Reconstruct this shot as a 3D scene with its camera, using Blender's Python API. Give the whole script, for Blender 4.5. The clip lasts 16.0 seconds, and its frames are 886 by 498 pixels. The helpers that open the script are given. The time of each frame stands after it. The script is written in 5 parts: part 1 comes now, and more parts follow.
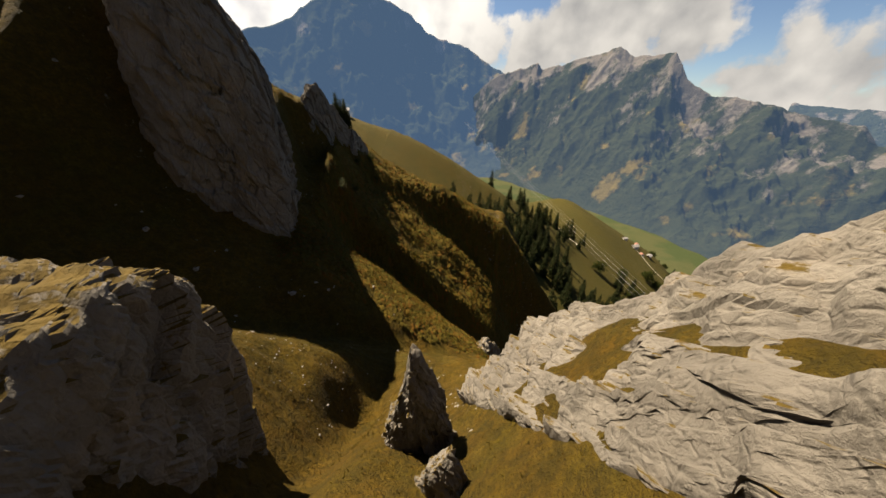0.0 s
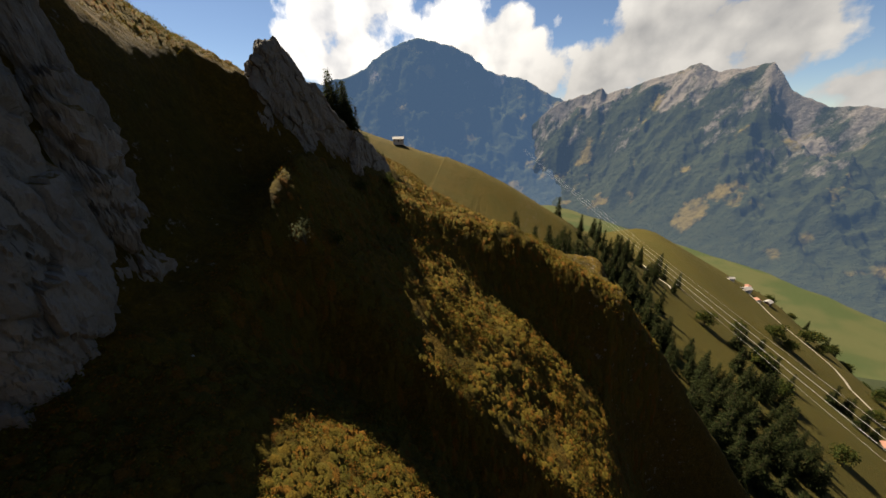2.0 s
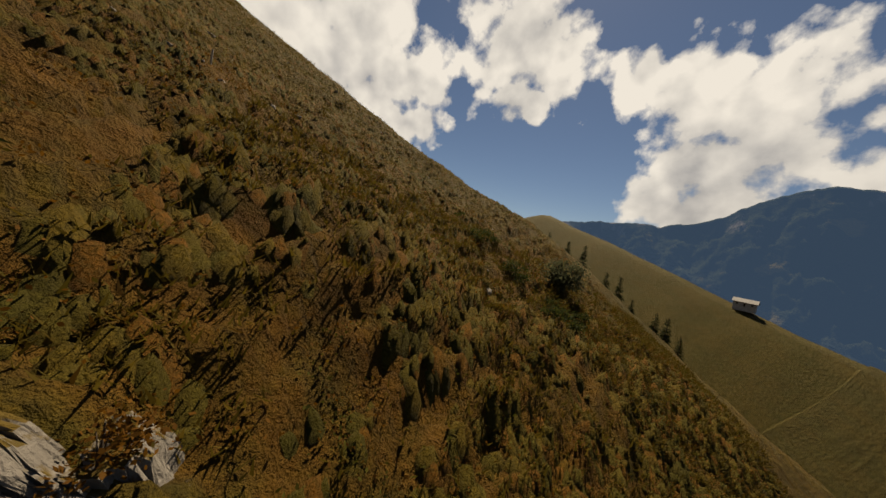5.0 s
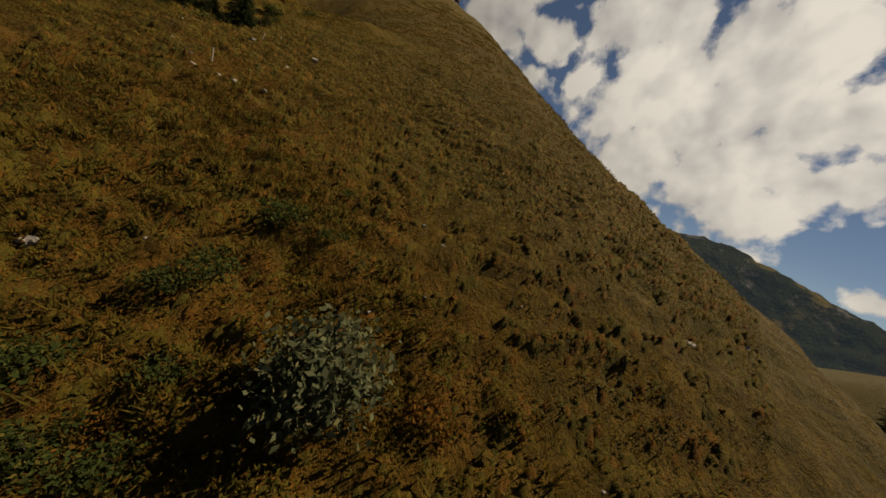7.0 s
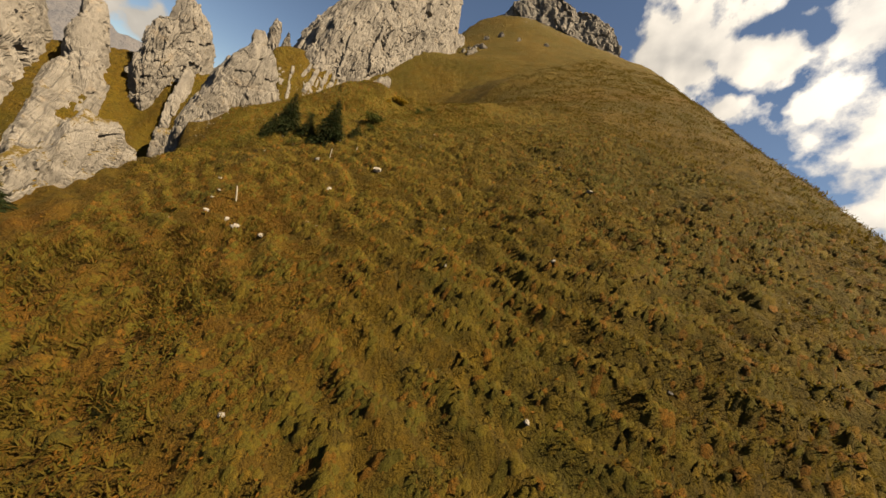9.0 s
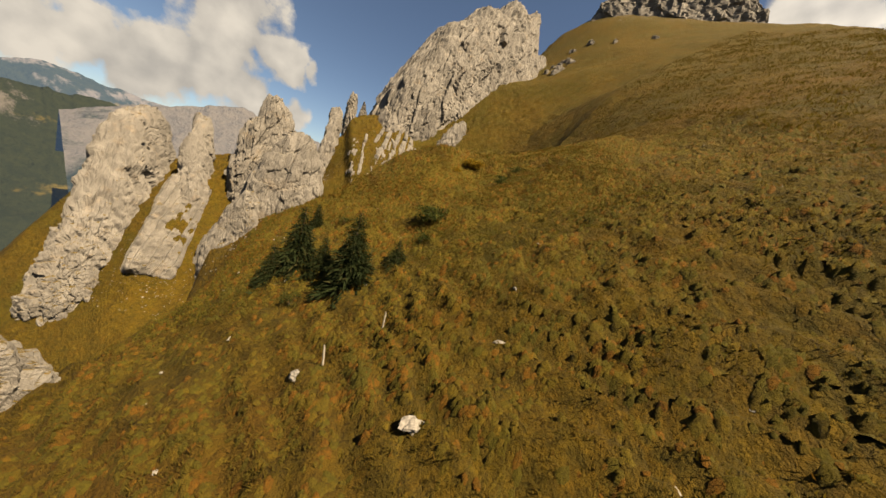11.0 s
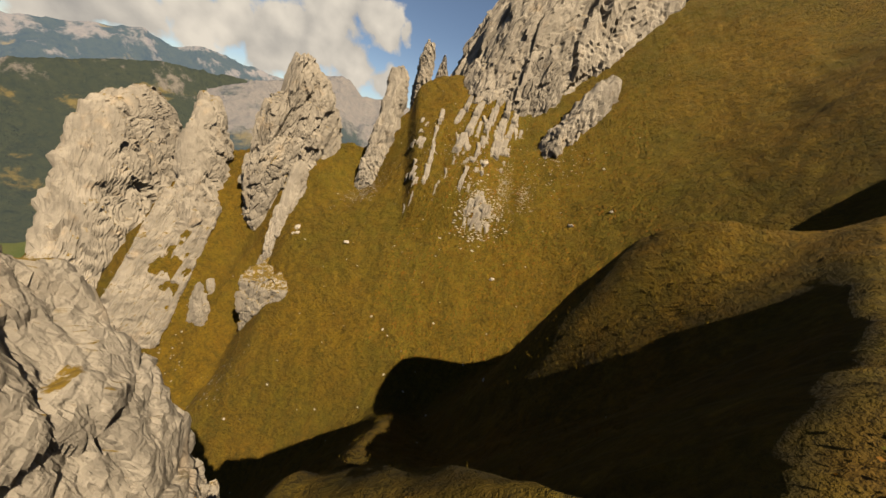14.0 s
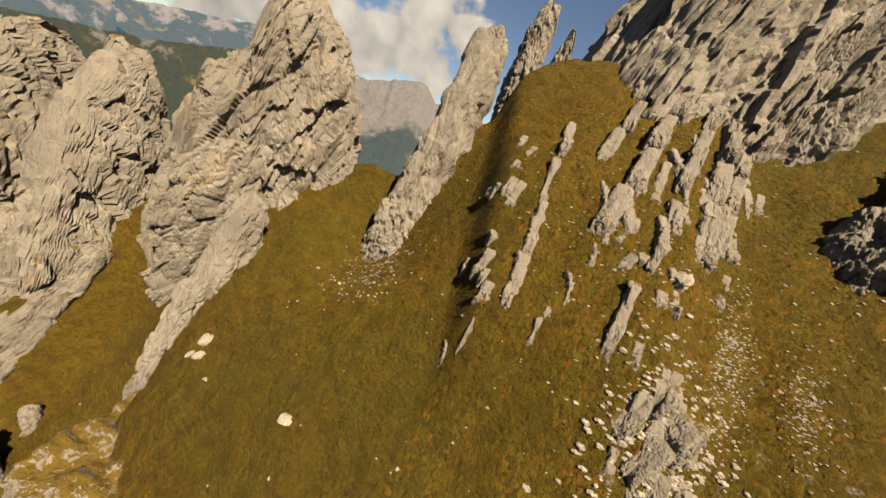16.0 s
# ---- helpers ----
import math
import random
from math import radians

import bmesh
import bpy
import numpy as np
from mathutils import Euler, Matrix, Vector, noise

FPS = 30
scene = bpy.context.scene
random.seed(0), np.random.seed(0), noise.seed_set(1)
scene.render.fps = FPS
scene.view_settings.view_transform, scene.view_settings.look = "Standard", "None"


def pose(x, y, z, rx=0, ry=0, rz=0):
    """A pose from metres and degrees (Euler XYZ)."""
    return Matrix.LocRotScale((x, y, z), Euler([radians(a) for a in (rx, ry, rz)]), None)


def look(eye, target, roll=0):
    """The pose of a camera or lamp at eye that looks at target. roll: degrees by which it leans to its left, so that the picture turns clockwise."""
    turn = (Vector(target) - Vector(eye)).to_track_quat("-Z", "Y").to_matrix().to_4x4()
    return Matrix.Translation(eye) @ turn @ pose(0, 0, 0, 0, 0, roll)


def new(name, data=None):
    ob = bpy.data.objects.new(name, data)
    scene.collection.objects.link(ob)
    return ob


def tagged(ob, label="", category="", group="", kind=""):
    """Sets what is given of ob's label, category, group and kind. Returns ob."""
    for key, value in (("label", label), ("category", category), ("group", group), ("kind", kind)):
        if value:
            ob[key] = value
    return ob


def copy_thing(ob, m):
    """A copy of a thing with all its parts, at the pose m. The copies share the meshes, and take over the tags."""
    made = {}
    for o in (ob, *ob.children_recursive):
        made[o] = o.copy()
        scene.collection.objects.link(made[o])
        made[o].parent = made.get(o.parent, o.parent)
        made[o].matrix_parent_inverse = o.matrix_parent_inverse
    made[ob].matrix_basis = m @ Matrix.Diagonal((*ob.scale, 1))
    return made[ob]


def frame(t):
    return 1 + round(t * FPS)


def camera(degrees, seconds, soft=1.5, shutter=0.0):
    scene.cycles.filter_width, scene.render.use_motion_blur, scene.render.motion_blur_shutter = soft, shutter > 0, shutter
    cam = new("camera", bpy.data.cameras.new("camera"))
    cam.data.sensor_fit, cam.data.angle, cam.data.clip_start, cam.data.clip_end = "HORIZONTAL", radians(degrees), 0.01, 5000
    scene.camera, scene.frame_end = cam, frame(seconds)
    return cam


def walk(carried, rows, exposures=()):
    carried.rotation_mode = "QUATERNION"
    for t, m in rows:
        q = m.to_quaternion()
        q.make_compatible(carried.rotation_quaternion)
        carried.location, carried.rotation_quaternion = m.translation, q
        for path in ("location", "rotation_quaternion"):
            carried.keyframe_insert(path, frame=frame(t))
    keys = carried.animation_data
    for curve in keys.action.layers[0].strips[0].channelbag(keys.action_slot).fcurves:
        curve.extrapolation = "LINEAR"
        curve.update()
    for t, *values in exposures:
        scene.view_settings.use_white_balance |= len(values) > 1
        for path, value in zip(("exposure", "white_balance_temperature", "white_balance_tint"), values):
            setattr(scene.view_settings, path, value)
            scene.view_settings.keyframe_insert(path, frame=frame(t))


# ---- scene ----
cam = camera(113.3, 16.0)
PATH = [
    (0, (7.576, -4.468, 1.331), (7.578, -2.699, 0.397), 2.4),
    (0.5, (7.259, 6.023, -1.415), (7.178, 7.807, -2.317), 1.1),
    (1, (6.722, 15.784, -3.417), (6.539, 17.578, -4.28), 0.1),
    (1.5, (5.888, 25.151, -5.449), (5.609, 26.955, -6.267), -0.5),
    (2, (4.646, 34.132, -7.406), (4.267, 35.939, -8.173), -1.2),
    (2.5, (3.023, 43.291, -8.86), (2.497, 45.091, -9.556), -2.0),
    (3, (1.097, 52.524, -10.222), (0.361, 54.29, -10.803), -2.6),
    (3.5, (-1.146, 61.747, -10.846), (-2.148, 63.42, -11.289), -1.3),
    (4, (-3.595, 70.466, -10.679), (-4.896, 71.954, -10.99), 1.8),
    (4.5, (-6.385, 79.63, -9.962), (-7.987, 80.819, -10.099), 3.4),
    (4.7, (-8.265, 83.367, -9.038), (-9.969, 84.409, -9.148), 6.2),
    (6.8, (-25.777, 120.441, -4.466), (-27.5, 119.478, -4.788), 21.1),
    (7, (-28.085, 120.685, -3.416), (-29.732, 119.596, -3.735), 22.1),
    (7.5, (-33.146, 119.958, -0.691), (-34.592, 118.615, -1.013), 23.7),
    (8, (-37.393, 117.776, 1.932), (-38.63, 116.241, 1.596), 23.6),
    (8.5, (-40.502, 114.659, 4.741), (-41.55, 112.992, 4.39), 22.7),
    (9, (-42.977, 110.339, 7.252), (-43.841, 108.571, 6.896), 20.8),
    (9.5, (-44.643, 105.343, 9.627), (-45.339, 103.501, 9.276), 18.7),
    (10, (-45.842, 99.677, 11.848), (-46.368, 97.777, 11.515), 16.5),
    (10.2, (-46.157, 97.349, 12.766), (-46.622, 95.431, 12.439), 15.6),
    (12.3, (-46.84, 69.743, 22.22), (-46.831, 67.79, 21.789), 10.9),
    (12.5, (-46.313, 66.81, 22.903), (-46.277, 64.865, 22.438), 10.8),
    (13, (-44.746, 59.347, 24.194), (-44.644, 57.43, 23.633), 11.2),
    (13.5, (-42.841, 51.398, 24.972), (-42.672, 49.511, 24.33), 12.0),
    (14, (-40.4, 43.173, 25.445), (-40.174, 41.312, 24.748), 13.4),
    (14.5, (-37.749, 34.325, 25.653), (-37.457, 32.485, 24.925), 15.0),
    (15, (-34.502, 25.28, 25.973), (-34.145, 23.459, 25.229), 16.9),
    (15.5, (-30.869, 16.083, 26.159), (-30.43, 14.279, 25.418), 18.9),
    (16, (-26.731, 7.142, 26.443), (-26.201, 5.353, 25.722), 20.8),
]
walk(cam, [(t, look(eye, target, roll)) for t, eye, target, roll in PATH], [(0.0, 2.05, 6600, 10), (2.0, 2.02, 6500, 10), (3.5, 1.9, 6700, 10), (4.5, 1.25, 6900, 10), (7.0, 0.85, 7000, 10), (8.0, 1.55, 7100, 10), (9.0, 1.95, 7200, 10), (16.0, 2.03, 7200, 10)])

# ---- light ----
SUN_YAW, SUN_EL = radians(51), radians(53)
SUN_DIR = Vector((-math.sin(SUN_YAW) * math.cos(SUN_EL), math.cos(SUN_YAW) * math.cos(SUN_EL), math.sin(SUN_EL)))
sun = new("sun", bpy.data.lights.new("sun", "SUN"))
sun.data.energy, sun.data.angle, sun.data.color = 5.0, radians(0.55), (1.0, 0.85, 0.63)
sun.matrix_world = look(SUN_DIR * 300, (0, 0, 0))


def direction(az, el):
    """The unit vector at az degrees to the left of +y and el degrees up."""
    a, e = radians(az), radians(el)
    return Vector((-math.sin(a) * math.cos(e), math.cos(a) * math.cos(e), math.sin(e)))


# Clouds: azimuth, elevation, angular radius, all in degrees.
CLOUDS_NORTH = [
    (60.5, 33.5, 6.4), (51.8, 30.4, 4.3),
    (38.9, 27.6, 3.3), (29.5, 25, 5.5), (22.7, 23.3, 6), (20.7, 17.8, 4.3), (28.6, 17.4, 4.9), (25.6, 11.6, 4.8), (32.9, 10.9, 3.4), (9.4, 13.5, 4.7), (4.1, 11.3, 4.5),
    (0.5, 13.9, 2.6), (-4.6, 7, 3.4), (11.1, 20.3, 1.4), (-19.6, 11.6, 4.3), (-17.3, 8, 3.6), (-12.6, 6.4, 3.2), (-21.9, 14, 4.3), (59.3, 24.7, 2.9), (55, 23.5, 2),
    (-22, 6.5, 2.9), (27.1, 9.3, 4), (30.2, 10.1, 2.8), (1.8, 10.7, 4.6), (-4.7, 7.3, 3.7), (-14.6, 6.7, 3.6), (-21.4, 8.7, 4.7), (-26, 10.5, 5), (-32.6, 10.1, 4.3),
    (-45.7, 3.2, 4.3), (-49.2, 4.7, 3.1), (-50.7, -0.6, 2.7), (-41.8, 2, 3),
]
CLOUDS_WEST = [
    (128.5, 30.8, 4.5), (118.2, 30.3, 2.5), (109.6, 34.1, 5.3), (103.6, 35.6, 4.2), (100.6, 27.5, 6.6), (105.7, 23.8, 5.7), (98.7, 17.4, 5.6), (93.4, 23.1, 6.1), (89.8, 26.1, 4.3),
    (84.7, 20.7, 5.1), (88.9, 15.6, 5.3), (82.9, 12.6, 4.1), (120.6, 23.1, 1.8), (89.2, 30.5, 2.3), (131.8, 30, 3.2), (125.9, 30.7, 3.6), (120.7, 29.6, 2.4), (120.6, 23.8, 2.1),
    (91, 33.8, 4.4), (83.1, 32.1, 4.4), (77.5, 26.3, 4.3), (80.7, 24.3, 4.3), (87.8, 25.6, 4.9), (74.4, 19, 2.9), (78.9, 18.1, 3.3), (69.4, 6.9, 1.7), (82.1, 19.6, 3.5), (86, 30, 3.8),
]
CLOUDS_SOUTH = [
    (-139.1, 6.4, 3.2), (-145.8, 8.1, 2), (-147, 11.3, 2.8), (-152.6, 14.5, 2.2), (-156.4, 14.5, 2), (-159.3, 13.8, 1.4), (-122.6, 5.8, 2.6), (-126.1, 6.1, 2.8), (-130.5, 6.7, 3.2),
    (-135.4, 7.7, 3.5), (-140.3, 8, 3.5), (-146, 8.2, 3.5), (-150.8, 7.9, 2.9), (-147.2, 17.1, 5.5), (-150.4, 14.7, 3.4), (-155.5, 13.9, 2.4), (-157.4, 12.9, 1.7), (-156.2, 6.7, 2.2),
    (-140.1, 7.5, 3.2), (-144.7, 7.7, 3.8), (-148.2, 14.4, 5.4), (-154.1, 14.3, 2.8), (-120.8, 4.1, 2.8),
]


def build_sky():
    world = bpy.data.worlds.new("sky")
    scene.world = world
    world.use_nodes = True
    nt = world.node_tree
    nt.nodes.clear()
    n, link = nt.nodes.new, nt.links.new

    def math_node(op, a, b=None, clamp=False):
        m = n("ShaderNodeMath")
        m.operation, m.use_clamp = op, clamp
        for k, v in enumerate((a, b)):
            if v is None:
                continue
            if isinstance(v, (int, float)):
                m.inputs[k].default_value = v
            else:
                link(v, m.inputs[k])
        return m.outputs[0]

    sky = n("ShaderNodeTexSky")
    sky.sky_type, sky.sun_disc, sky.sun_elevation, sky.sun_rotation = "NISHITA", False, SUN_EL, -SUN_YAW
    sky.altitude, sky.air_density, sky.dust_density, sky.ozone_density = 1900, 1.0, 0.6, 1.6
    coord = n("ShaderNodeTexCoord").outputs["Generated"]

    def fbm(vec, scale, detail, rough):
        t = n("ShaderNodeTexNoise")
        t.inputs["Scale"].default_value, t.inputs["Detail"].default_value, t.inputs["Roughness"].default_value = scale, detail, rough
        link(vec, t.inputs["Vector"])
        return t.outputs[0]

    def cauliflower(vec, scale):
        """Round billows: high in the middle of each cell."""
        t = n("ShaderNodeTexVoronoi")
        t.feature = "SMOOTH_F1"
        t.inputs["Scale"].default_value, t.inputs["Smoothness"].default_value, t.inputs["Detail"].default_value, t.inputs["Roughness"].default_value = scale, 0.5, 1.0, 0.5
        link(vec, t.inputs["Vector"])
        return math_node("SUBTRACT", 0.5, t.outputs["Distance"])

    def wavy(vec):
        t = n("ShaderNodeTexNoise")
        t.inputs["Scale"].default_value, t.inputs["Detail"].default_value = 7.0, 5
        link(vec, t.inputs["Vector"])
        m, a = n("ShaderNodeVectorMath"), n("ShaderNodeVectorMath")
        m.operation, a.operation = "MULTIPLY_ADD", "ADD"
        link(t.outputs["Color"], m.inputs[0])
        m.inputs[1].default_value, m.inputs[2].default_value = (0.11, 0.11, 0.11), (-0.055, -0.055, -0.055)
        link(vec, a.inputs[0])
        link(m.outputs[0], a.inputs[1])
        return a.outputs[0]

    bent = wavy(coord)
    big = cauliflower(bent, 11.0)
    fine, soft_noise = fbm(coord, 20.0, 6, 0.58), fbm(coord, 5.0, 3, 0.5)
    cover = None
    for az, el, r in CLOUDS_NORTH + CLOUDS_WEST + CLOUDS_SOUTH:
        d = n("ShaderNodeVectorMath")
        d.operation = "DISTANCE"
        link(bent, d.inputs[0])
        d.inputs[1].default_value = direction(az, el)
        c = math_node("SUBTRACT", 1.0, math_node("DIVIDE", d.outputs["Value"], radians(r) * 1.5))
        cover = c if cover is None else math_node("MAXIMUM", cover, c)
    cover = math_node("MAXIMUM", cover, -1.2)
    body = math_node("ADD", cover, math_node("MULTIPLY", math_node("SUBTRACT", fine, 0.5), 1.2))
    body = math_node("ADD", body, math_node("MULTIPLY", math_node("SUBTRACT", big, 0.12), 0.9))
    dense = math_node("MULTIPLY", math_node("ADD", body, 0.32), 3.0, True)
    lit = math_node("MULTIPLY", math_node("SUBTRACT", big, 0.12), 0.6)
    lit = math_node("ADD", lit, math_node("MULTIPLY", math_node("SUBTRACT", fine, 0.5), 0.8))
    lit = math_node("ADD", lit, math_node("MULTIPLY", math_node("SUBTRACT", soft_noise, 0.5), 2.0))
    lit = math_node("ADD", math_node("SUBTRACT", lit, math_node("MULTIPLY", body, 0.14)), 0.98, True)
    tone = n("ShaderNodeMix")
    tone.data_type = "RGBA"
    tone.inputs["A"].default_value, tone.inputs["B"].default_value = (0.40, 0.40, 0.41, 1), (1.0, 0.95, 0.87, 1)
    link(lit, tone.inputs["Factor"])
    back_sky, back_cloud, mix, out = n("ShaderNodeBackground"), n("ShaderNodeBackground"), n("ShaderNodeMixShader"), n("ShaderNodeOutputWorld")
    link(sky.outputs[0], back_sky.inputs[0])
    back_sky.inputs[1].default_value = 0.0255
    link(tone.outputs["Result"], back_cloud.inputs[0])
    # clouds nearer to the sun shine through more brightly
    near_sun = n("ShaderNodeVectorMath")
    near_sun.operation = "DOT_PRODUCT"
    link(coord, near_sun.inputs[0])
    near_sun.inputs[1].default_value = SUN_DIR
    shine = math_node("MULTIPLY", math_node("SUBTRACT", near_sun.outputs["Value"], 0.38), 2.8, True)
    link(math_node("ADD", math_node("MULTIPLY", shine, 0.22), 0.185), back_cloud.inputs[1])
    link(dense, mix.inputs[0])
    link(back_sky.outputs[0], mix.inputs[1])
    link(back_cloud.outputs[0], mix.inputs[2])
    link(mix.outputs[0], out.inputs[0])


build_sky()


# ---- noise in numpy ----
def hashed(ix, iy, iz, seed):
    h = (ix.astype(np.int64) * 374761393 + iy.astype(np.int64) * 668265263 + iz.astype(np.int64) * 2147483647 + seed * 974634777) & 0xFFFFFFFF
    h = ((h ^ (h >> 13)) * 1274126177) & 0xFFFFFFFF
    h = ((h ^ (h >> 16)) * 2246822519) & 0xFFFFFFFF
    return ((h ^ (h >> 15)) & 0xFFFFFF) / 16777215.0


def value_noise(p, seed=0):
    """Smooth noise in -1..1 at the points p, an array of n by 3."""
    i = np.floor(p)
    f = p - i
    f = f * f * f * (f * (f * 6 - 15) + 10)
    ix, iy, iz = i.T
    fx, fy, fz = f.T
    out = np.zeros(len(p))
    for dx in (0, 1):
        for dy in (0, 1):
            for dz in (0, 1):
                w = (fx if dx else 1 - fx) * (fy if dy else 1 - fy) * (fz if dz else 1 - fz)
                out += w * hashed(ix + dx, iy + dy, iz + dz, seed)
    return out * 2 - 1


def fbm(p, octaves=4, gain=0.5, seed=0):
    total, amp, norm = np.zeros(len(p)), 1.0, 0.0
    for o in range(octaves):
        total += amp * value_noise(p * 2.03 ** o + 17.3 * o, seed + o)
        norm += amp
        amp *= gain
    return total / norm


def ridged(p, octaves=4, gain=0.55, seed=0):
    total, amp, norm = np.zeros(len(p)), 1.0, 0.0
    for o in range(octaves):
        total += amp * (1 - np.abs(value_noise(p * 2.07 ** o + 31.7 * o, seed + o)) * 2)
        norm += amp
        amp *= gain
    return total / norm


def facets(p, seed=0, tilt=0.8):
    """Blocks: each cell of a scattered net gets its own height and slant, in about -1..1, and the closeness to a joint, 0..1."""
    i = np.floor(p)
    best, second = np.full(len(p), 9.0), np.full(len(p), 9.0)
    value = np.zeros(len(p))
    for dx in (-1, 0, 1):
        for dy in (-1, 0, 1):
            for dz in (-1, 0, 1):
                c = i + (dx, dy, dz)
                h = [hashed(*c.T, seed + k) for k in range(5)]
                off = p - (c + np.stack(h[:3], 1) * 0.9)
                d = (off ** 2).sum(1)
                near = d < best
                second = np.where(near, best, np.minimum(second, d))
                slant = np.stack([h[3] - 0.5, h[4] - 0.5, h[0] - 0.5], 1)
                value = np.where(near, (h[3] - 0.5) + tilt * 2 * (off * slant).sum(1), value)
                best = np.minimum(best, d)
    joint = np.clip(1 - (np.sqrt(second) - np.sqrt(best)) * 5, 0, 1)
    return value, joint


def smooth(a, b, v):
    t = np.clip((v - a) / (b - a), 0, 1)
    return t * t * (3 - 2 * t)


def soft_max(a, b, k=3.0):
    h = np.clip(0.5 + 0.5 * (a - b) / k, 0, 1)
    return b + (a - b) * h + k * h * (1 - h)


def soft_min(a, b, k=3.0):
    return -soft_max(-a, -b, k)


# ---- the lie of the land ----
CREST = [(-135, -25), (-95, 0), (-65, 19), (-51, 35), (-44.5, 40.5), (-36, 38.5), (-31, 36), (-27, 41), (-21.5, 46.5), (-22.5, 52), (-24.6, 58.5), (-26, 62.5), (-21.5, 71), (-18.7, 76), (-18, 84), (-17.7, 89), (-16.3, 93)]
# the flank, the meadows and the valley are laid out from this corner
FLANK_X, FLANK_Y = 7.5, -4.0


def crest_side(x, y):
    """Metres from the spur's crest line, positive on its sunny side."""
    best = np.full(x.shape, 1e9)
    side = np.ones(x.shape)
    for (ax, ay), (bx, by) in zip(CREST[:-1], CREST[1:]):
        dx, dy = bx - ax, by - ay
        t = np.clip(((x - ax) * dx + (y - ay) * dy) / (dx * dx + dy * dy), 0, 1)
        d = np.hypot(x - ax - t * dx, y - ay - t * dy)
        s = np.sign(dx * (y - ay) - dy * (x - ax))
        side = np.where(d < best - 1e-6, s, side)
        best = np.minimum(best, d)
    return best * side


def near_line(x, y, ax, ay, bx, by):
    dx, dy = bx - ax, by - ay
    t = np.clip(((x - ax) * dx + (y - ay) * dy) / (dx * dx + dy * dy), 0, 1)
    return np.hypot(x - ax - t * dx, y - ay - t * dy)


def land(x, y):
    """The height of the ground."""
    x, y = np.asarray(x, float), np.asarray(y, float)
    yc = np.interp(x, [-300, -90, -50, -24, -8, 10, 35, 60], [-330, -105, -54, -39, -25.5, -20, -14, 10])
    ys = np.maximum(y, yc)
    fx, fy = x - FLANK_X, y - FLANK_Y
    yn = np.minimum(np.maximum(fy, yc), 135)
    rise = -53 - x
    south = -3.8 - 0.10 * x - 1.0 * ys - 0.12 * np.maximum(0, y - 4) + (0.30 + 0.26 * smooth(-22, 6, y)) * (rise + np.sqrt(rise ** 2 + 60))
    south = south - 1.1 * np.maximum(0, x - 46)
    # the hollow under the leaning spire
    south = south - 6.5 * np.exp(-((x + 11) / 6) ** 2 - ((y + 21) / 7) ** 2)
    spur = -52.0 - 0.91 * fx + 0.156 * yn - 0.55 * np.maximum(0, fy - 122) - 2.5 * np.exp(-((fx + 6) / 14) ** 2 - ((fy - 50) / 9) ** 2)
    spur = spur - 1.1 * np.maximum(0, fx - (17 + 0.2 * (np.minimum(fy, 160) - 80)))
    # a lit shoulder on the flank, which drops into a gully behind
    shoulder = np.minimum(-27 - 0.75 * (fx + 19) - 0.35 * (fy - 48), -27 - 0.84 * (fx + 19) - 0.75 * (fy - 49.5))
    spur = spur + (shoulder - spur) * smooth(28, 42, fy) * smooth(63, 57, fy) * smooth(20, 8, fx) * smooth(-27, -20, fx)
    # turf banked up under the second fin
    spur = spur + 7.0 * np.exp(-((fx + 25.5) / 3.5) ** 2 - ((fy - 69) / 8) ** 2) + 2.5 * np.exp(-((fx + 25) / 3) ** 2) * smooth(76, 82, fy) * smooth(94, 86, fy)
    sunny = 11.2 - 0.48 * x - 0.354 * ys
    # the saddle between the two fins, and the notch beside the tall one
    sunny = sunny - 5.0 * np.exp(-((x + 23) / 5) ** 2 - ((y - 57) / 6) ** 2) - 3.5 * np.exp(-((x + 31.5) / 6) ** 2 - ((y - 35.5) / 5) ** 2)
    # towards the cliff corner it rounds over
    sunny = sunny - 3.0 * smooth(-27, -17, x) * smooth(78, 90, y)
    # beyond this edge the sunny slope falls away
    edge = -0.766 * x + 0.643 * y - 136
    sunny = sunny - 0.45 * (edge + np.sqrt(edge ** 2 + 60)) * 0.9
    sunny = sunny + 4.0 * np.exp(-((x + 47) / 8) ** 2 - ((y - 41) / 7) ** 2) - 13.0 * np.exp(-((x + 72) / 21) ** 2 - ((y - 10) / 21) ** 2) - 2.0 * np.exp(-((x + 56) / 6) ** 2 - ((y - 47) / 6) ** 2)
    sunny = sunny + 4.0 * np.exp(-((x + 55) / 26) ** 2 - ((y - 133) / 20) ** 2)
    d = crest_side(x, y)
    # under the cliffs the flank runs down at once, further up the spur it is a steep shaded bank
    bank = sunny + 1.5 * np.minimum(d, 0)
    high = smooth(-30, -37, x)
    spur_side = spur * (1 - high) + bank * high
    bowl = soft_max(south, spur_side, 4.0)
    upper = smooth(-58, -94, x)
    bowl = bowl * (1 - upper) + soft_min(bowl, sunny + 0.5, 4.0) * upper
    west = smooth(-72, -100, x) * smooth(-45, -10, y)
    bowl = bowl * (1 - west) + (sunny + 0.3 * np.minimum(d, 0)) * west
    north = sunny - 1.0 * np.maximum(0, fx - (22 + 0.2 * (fy - 100)))
    w = smooth(-1.6, 1.2, d)
    h = sunny * w + bowl * (1 - w)
    h = h + (north - h) * smooth(88, 99, fy + 0.15 * (fx + 26))
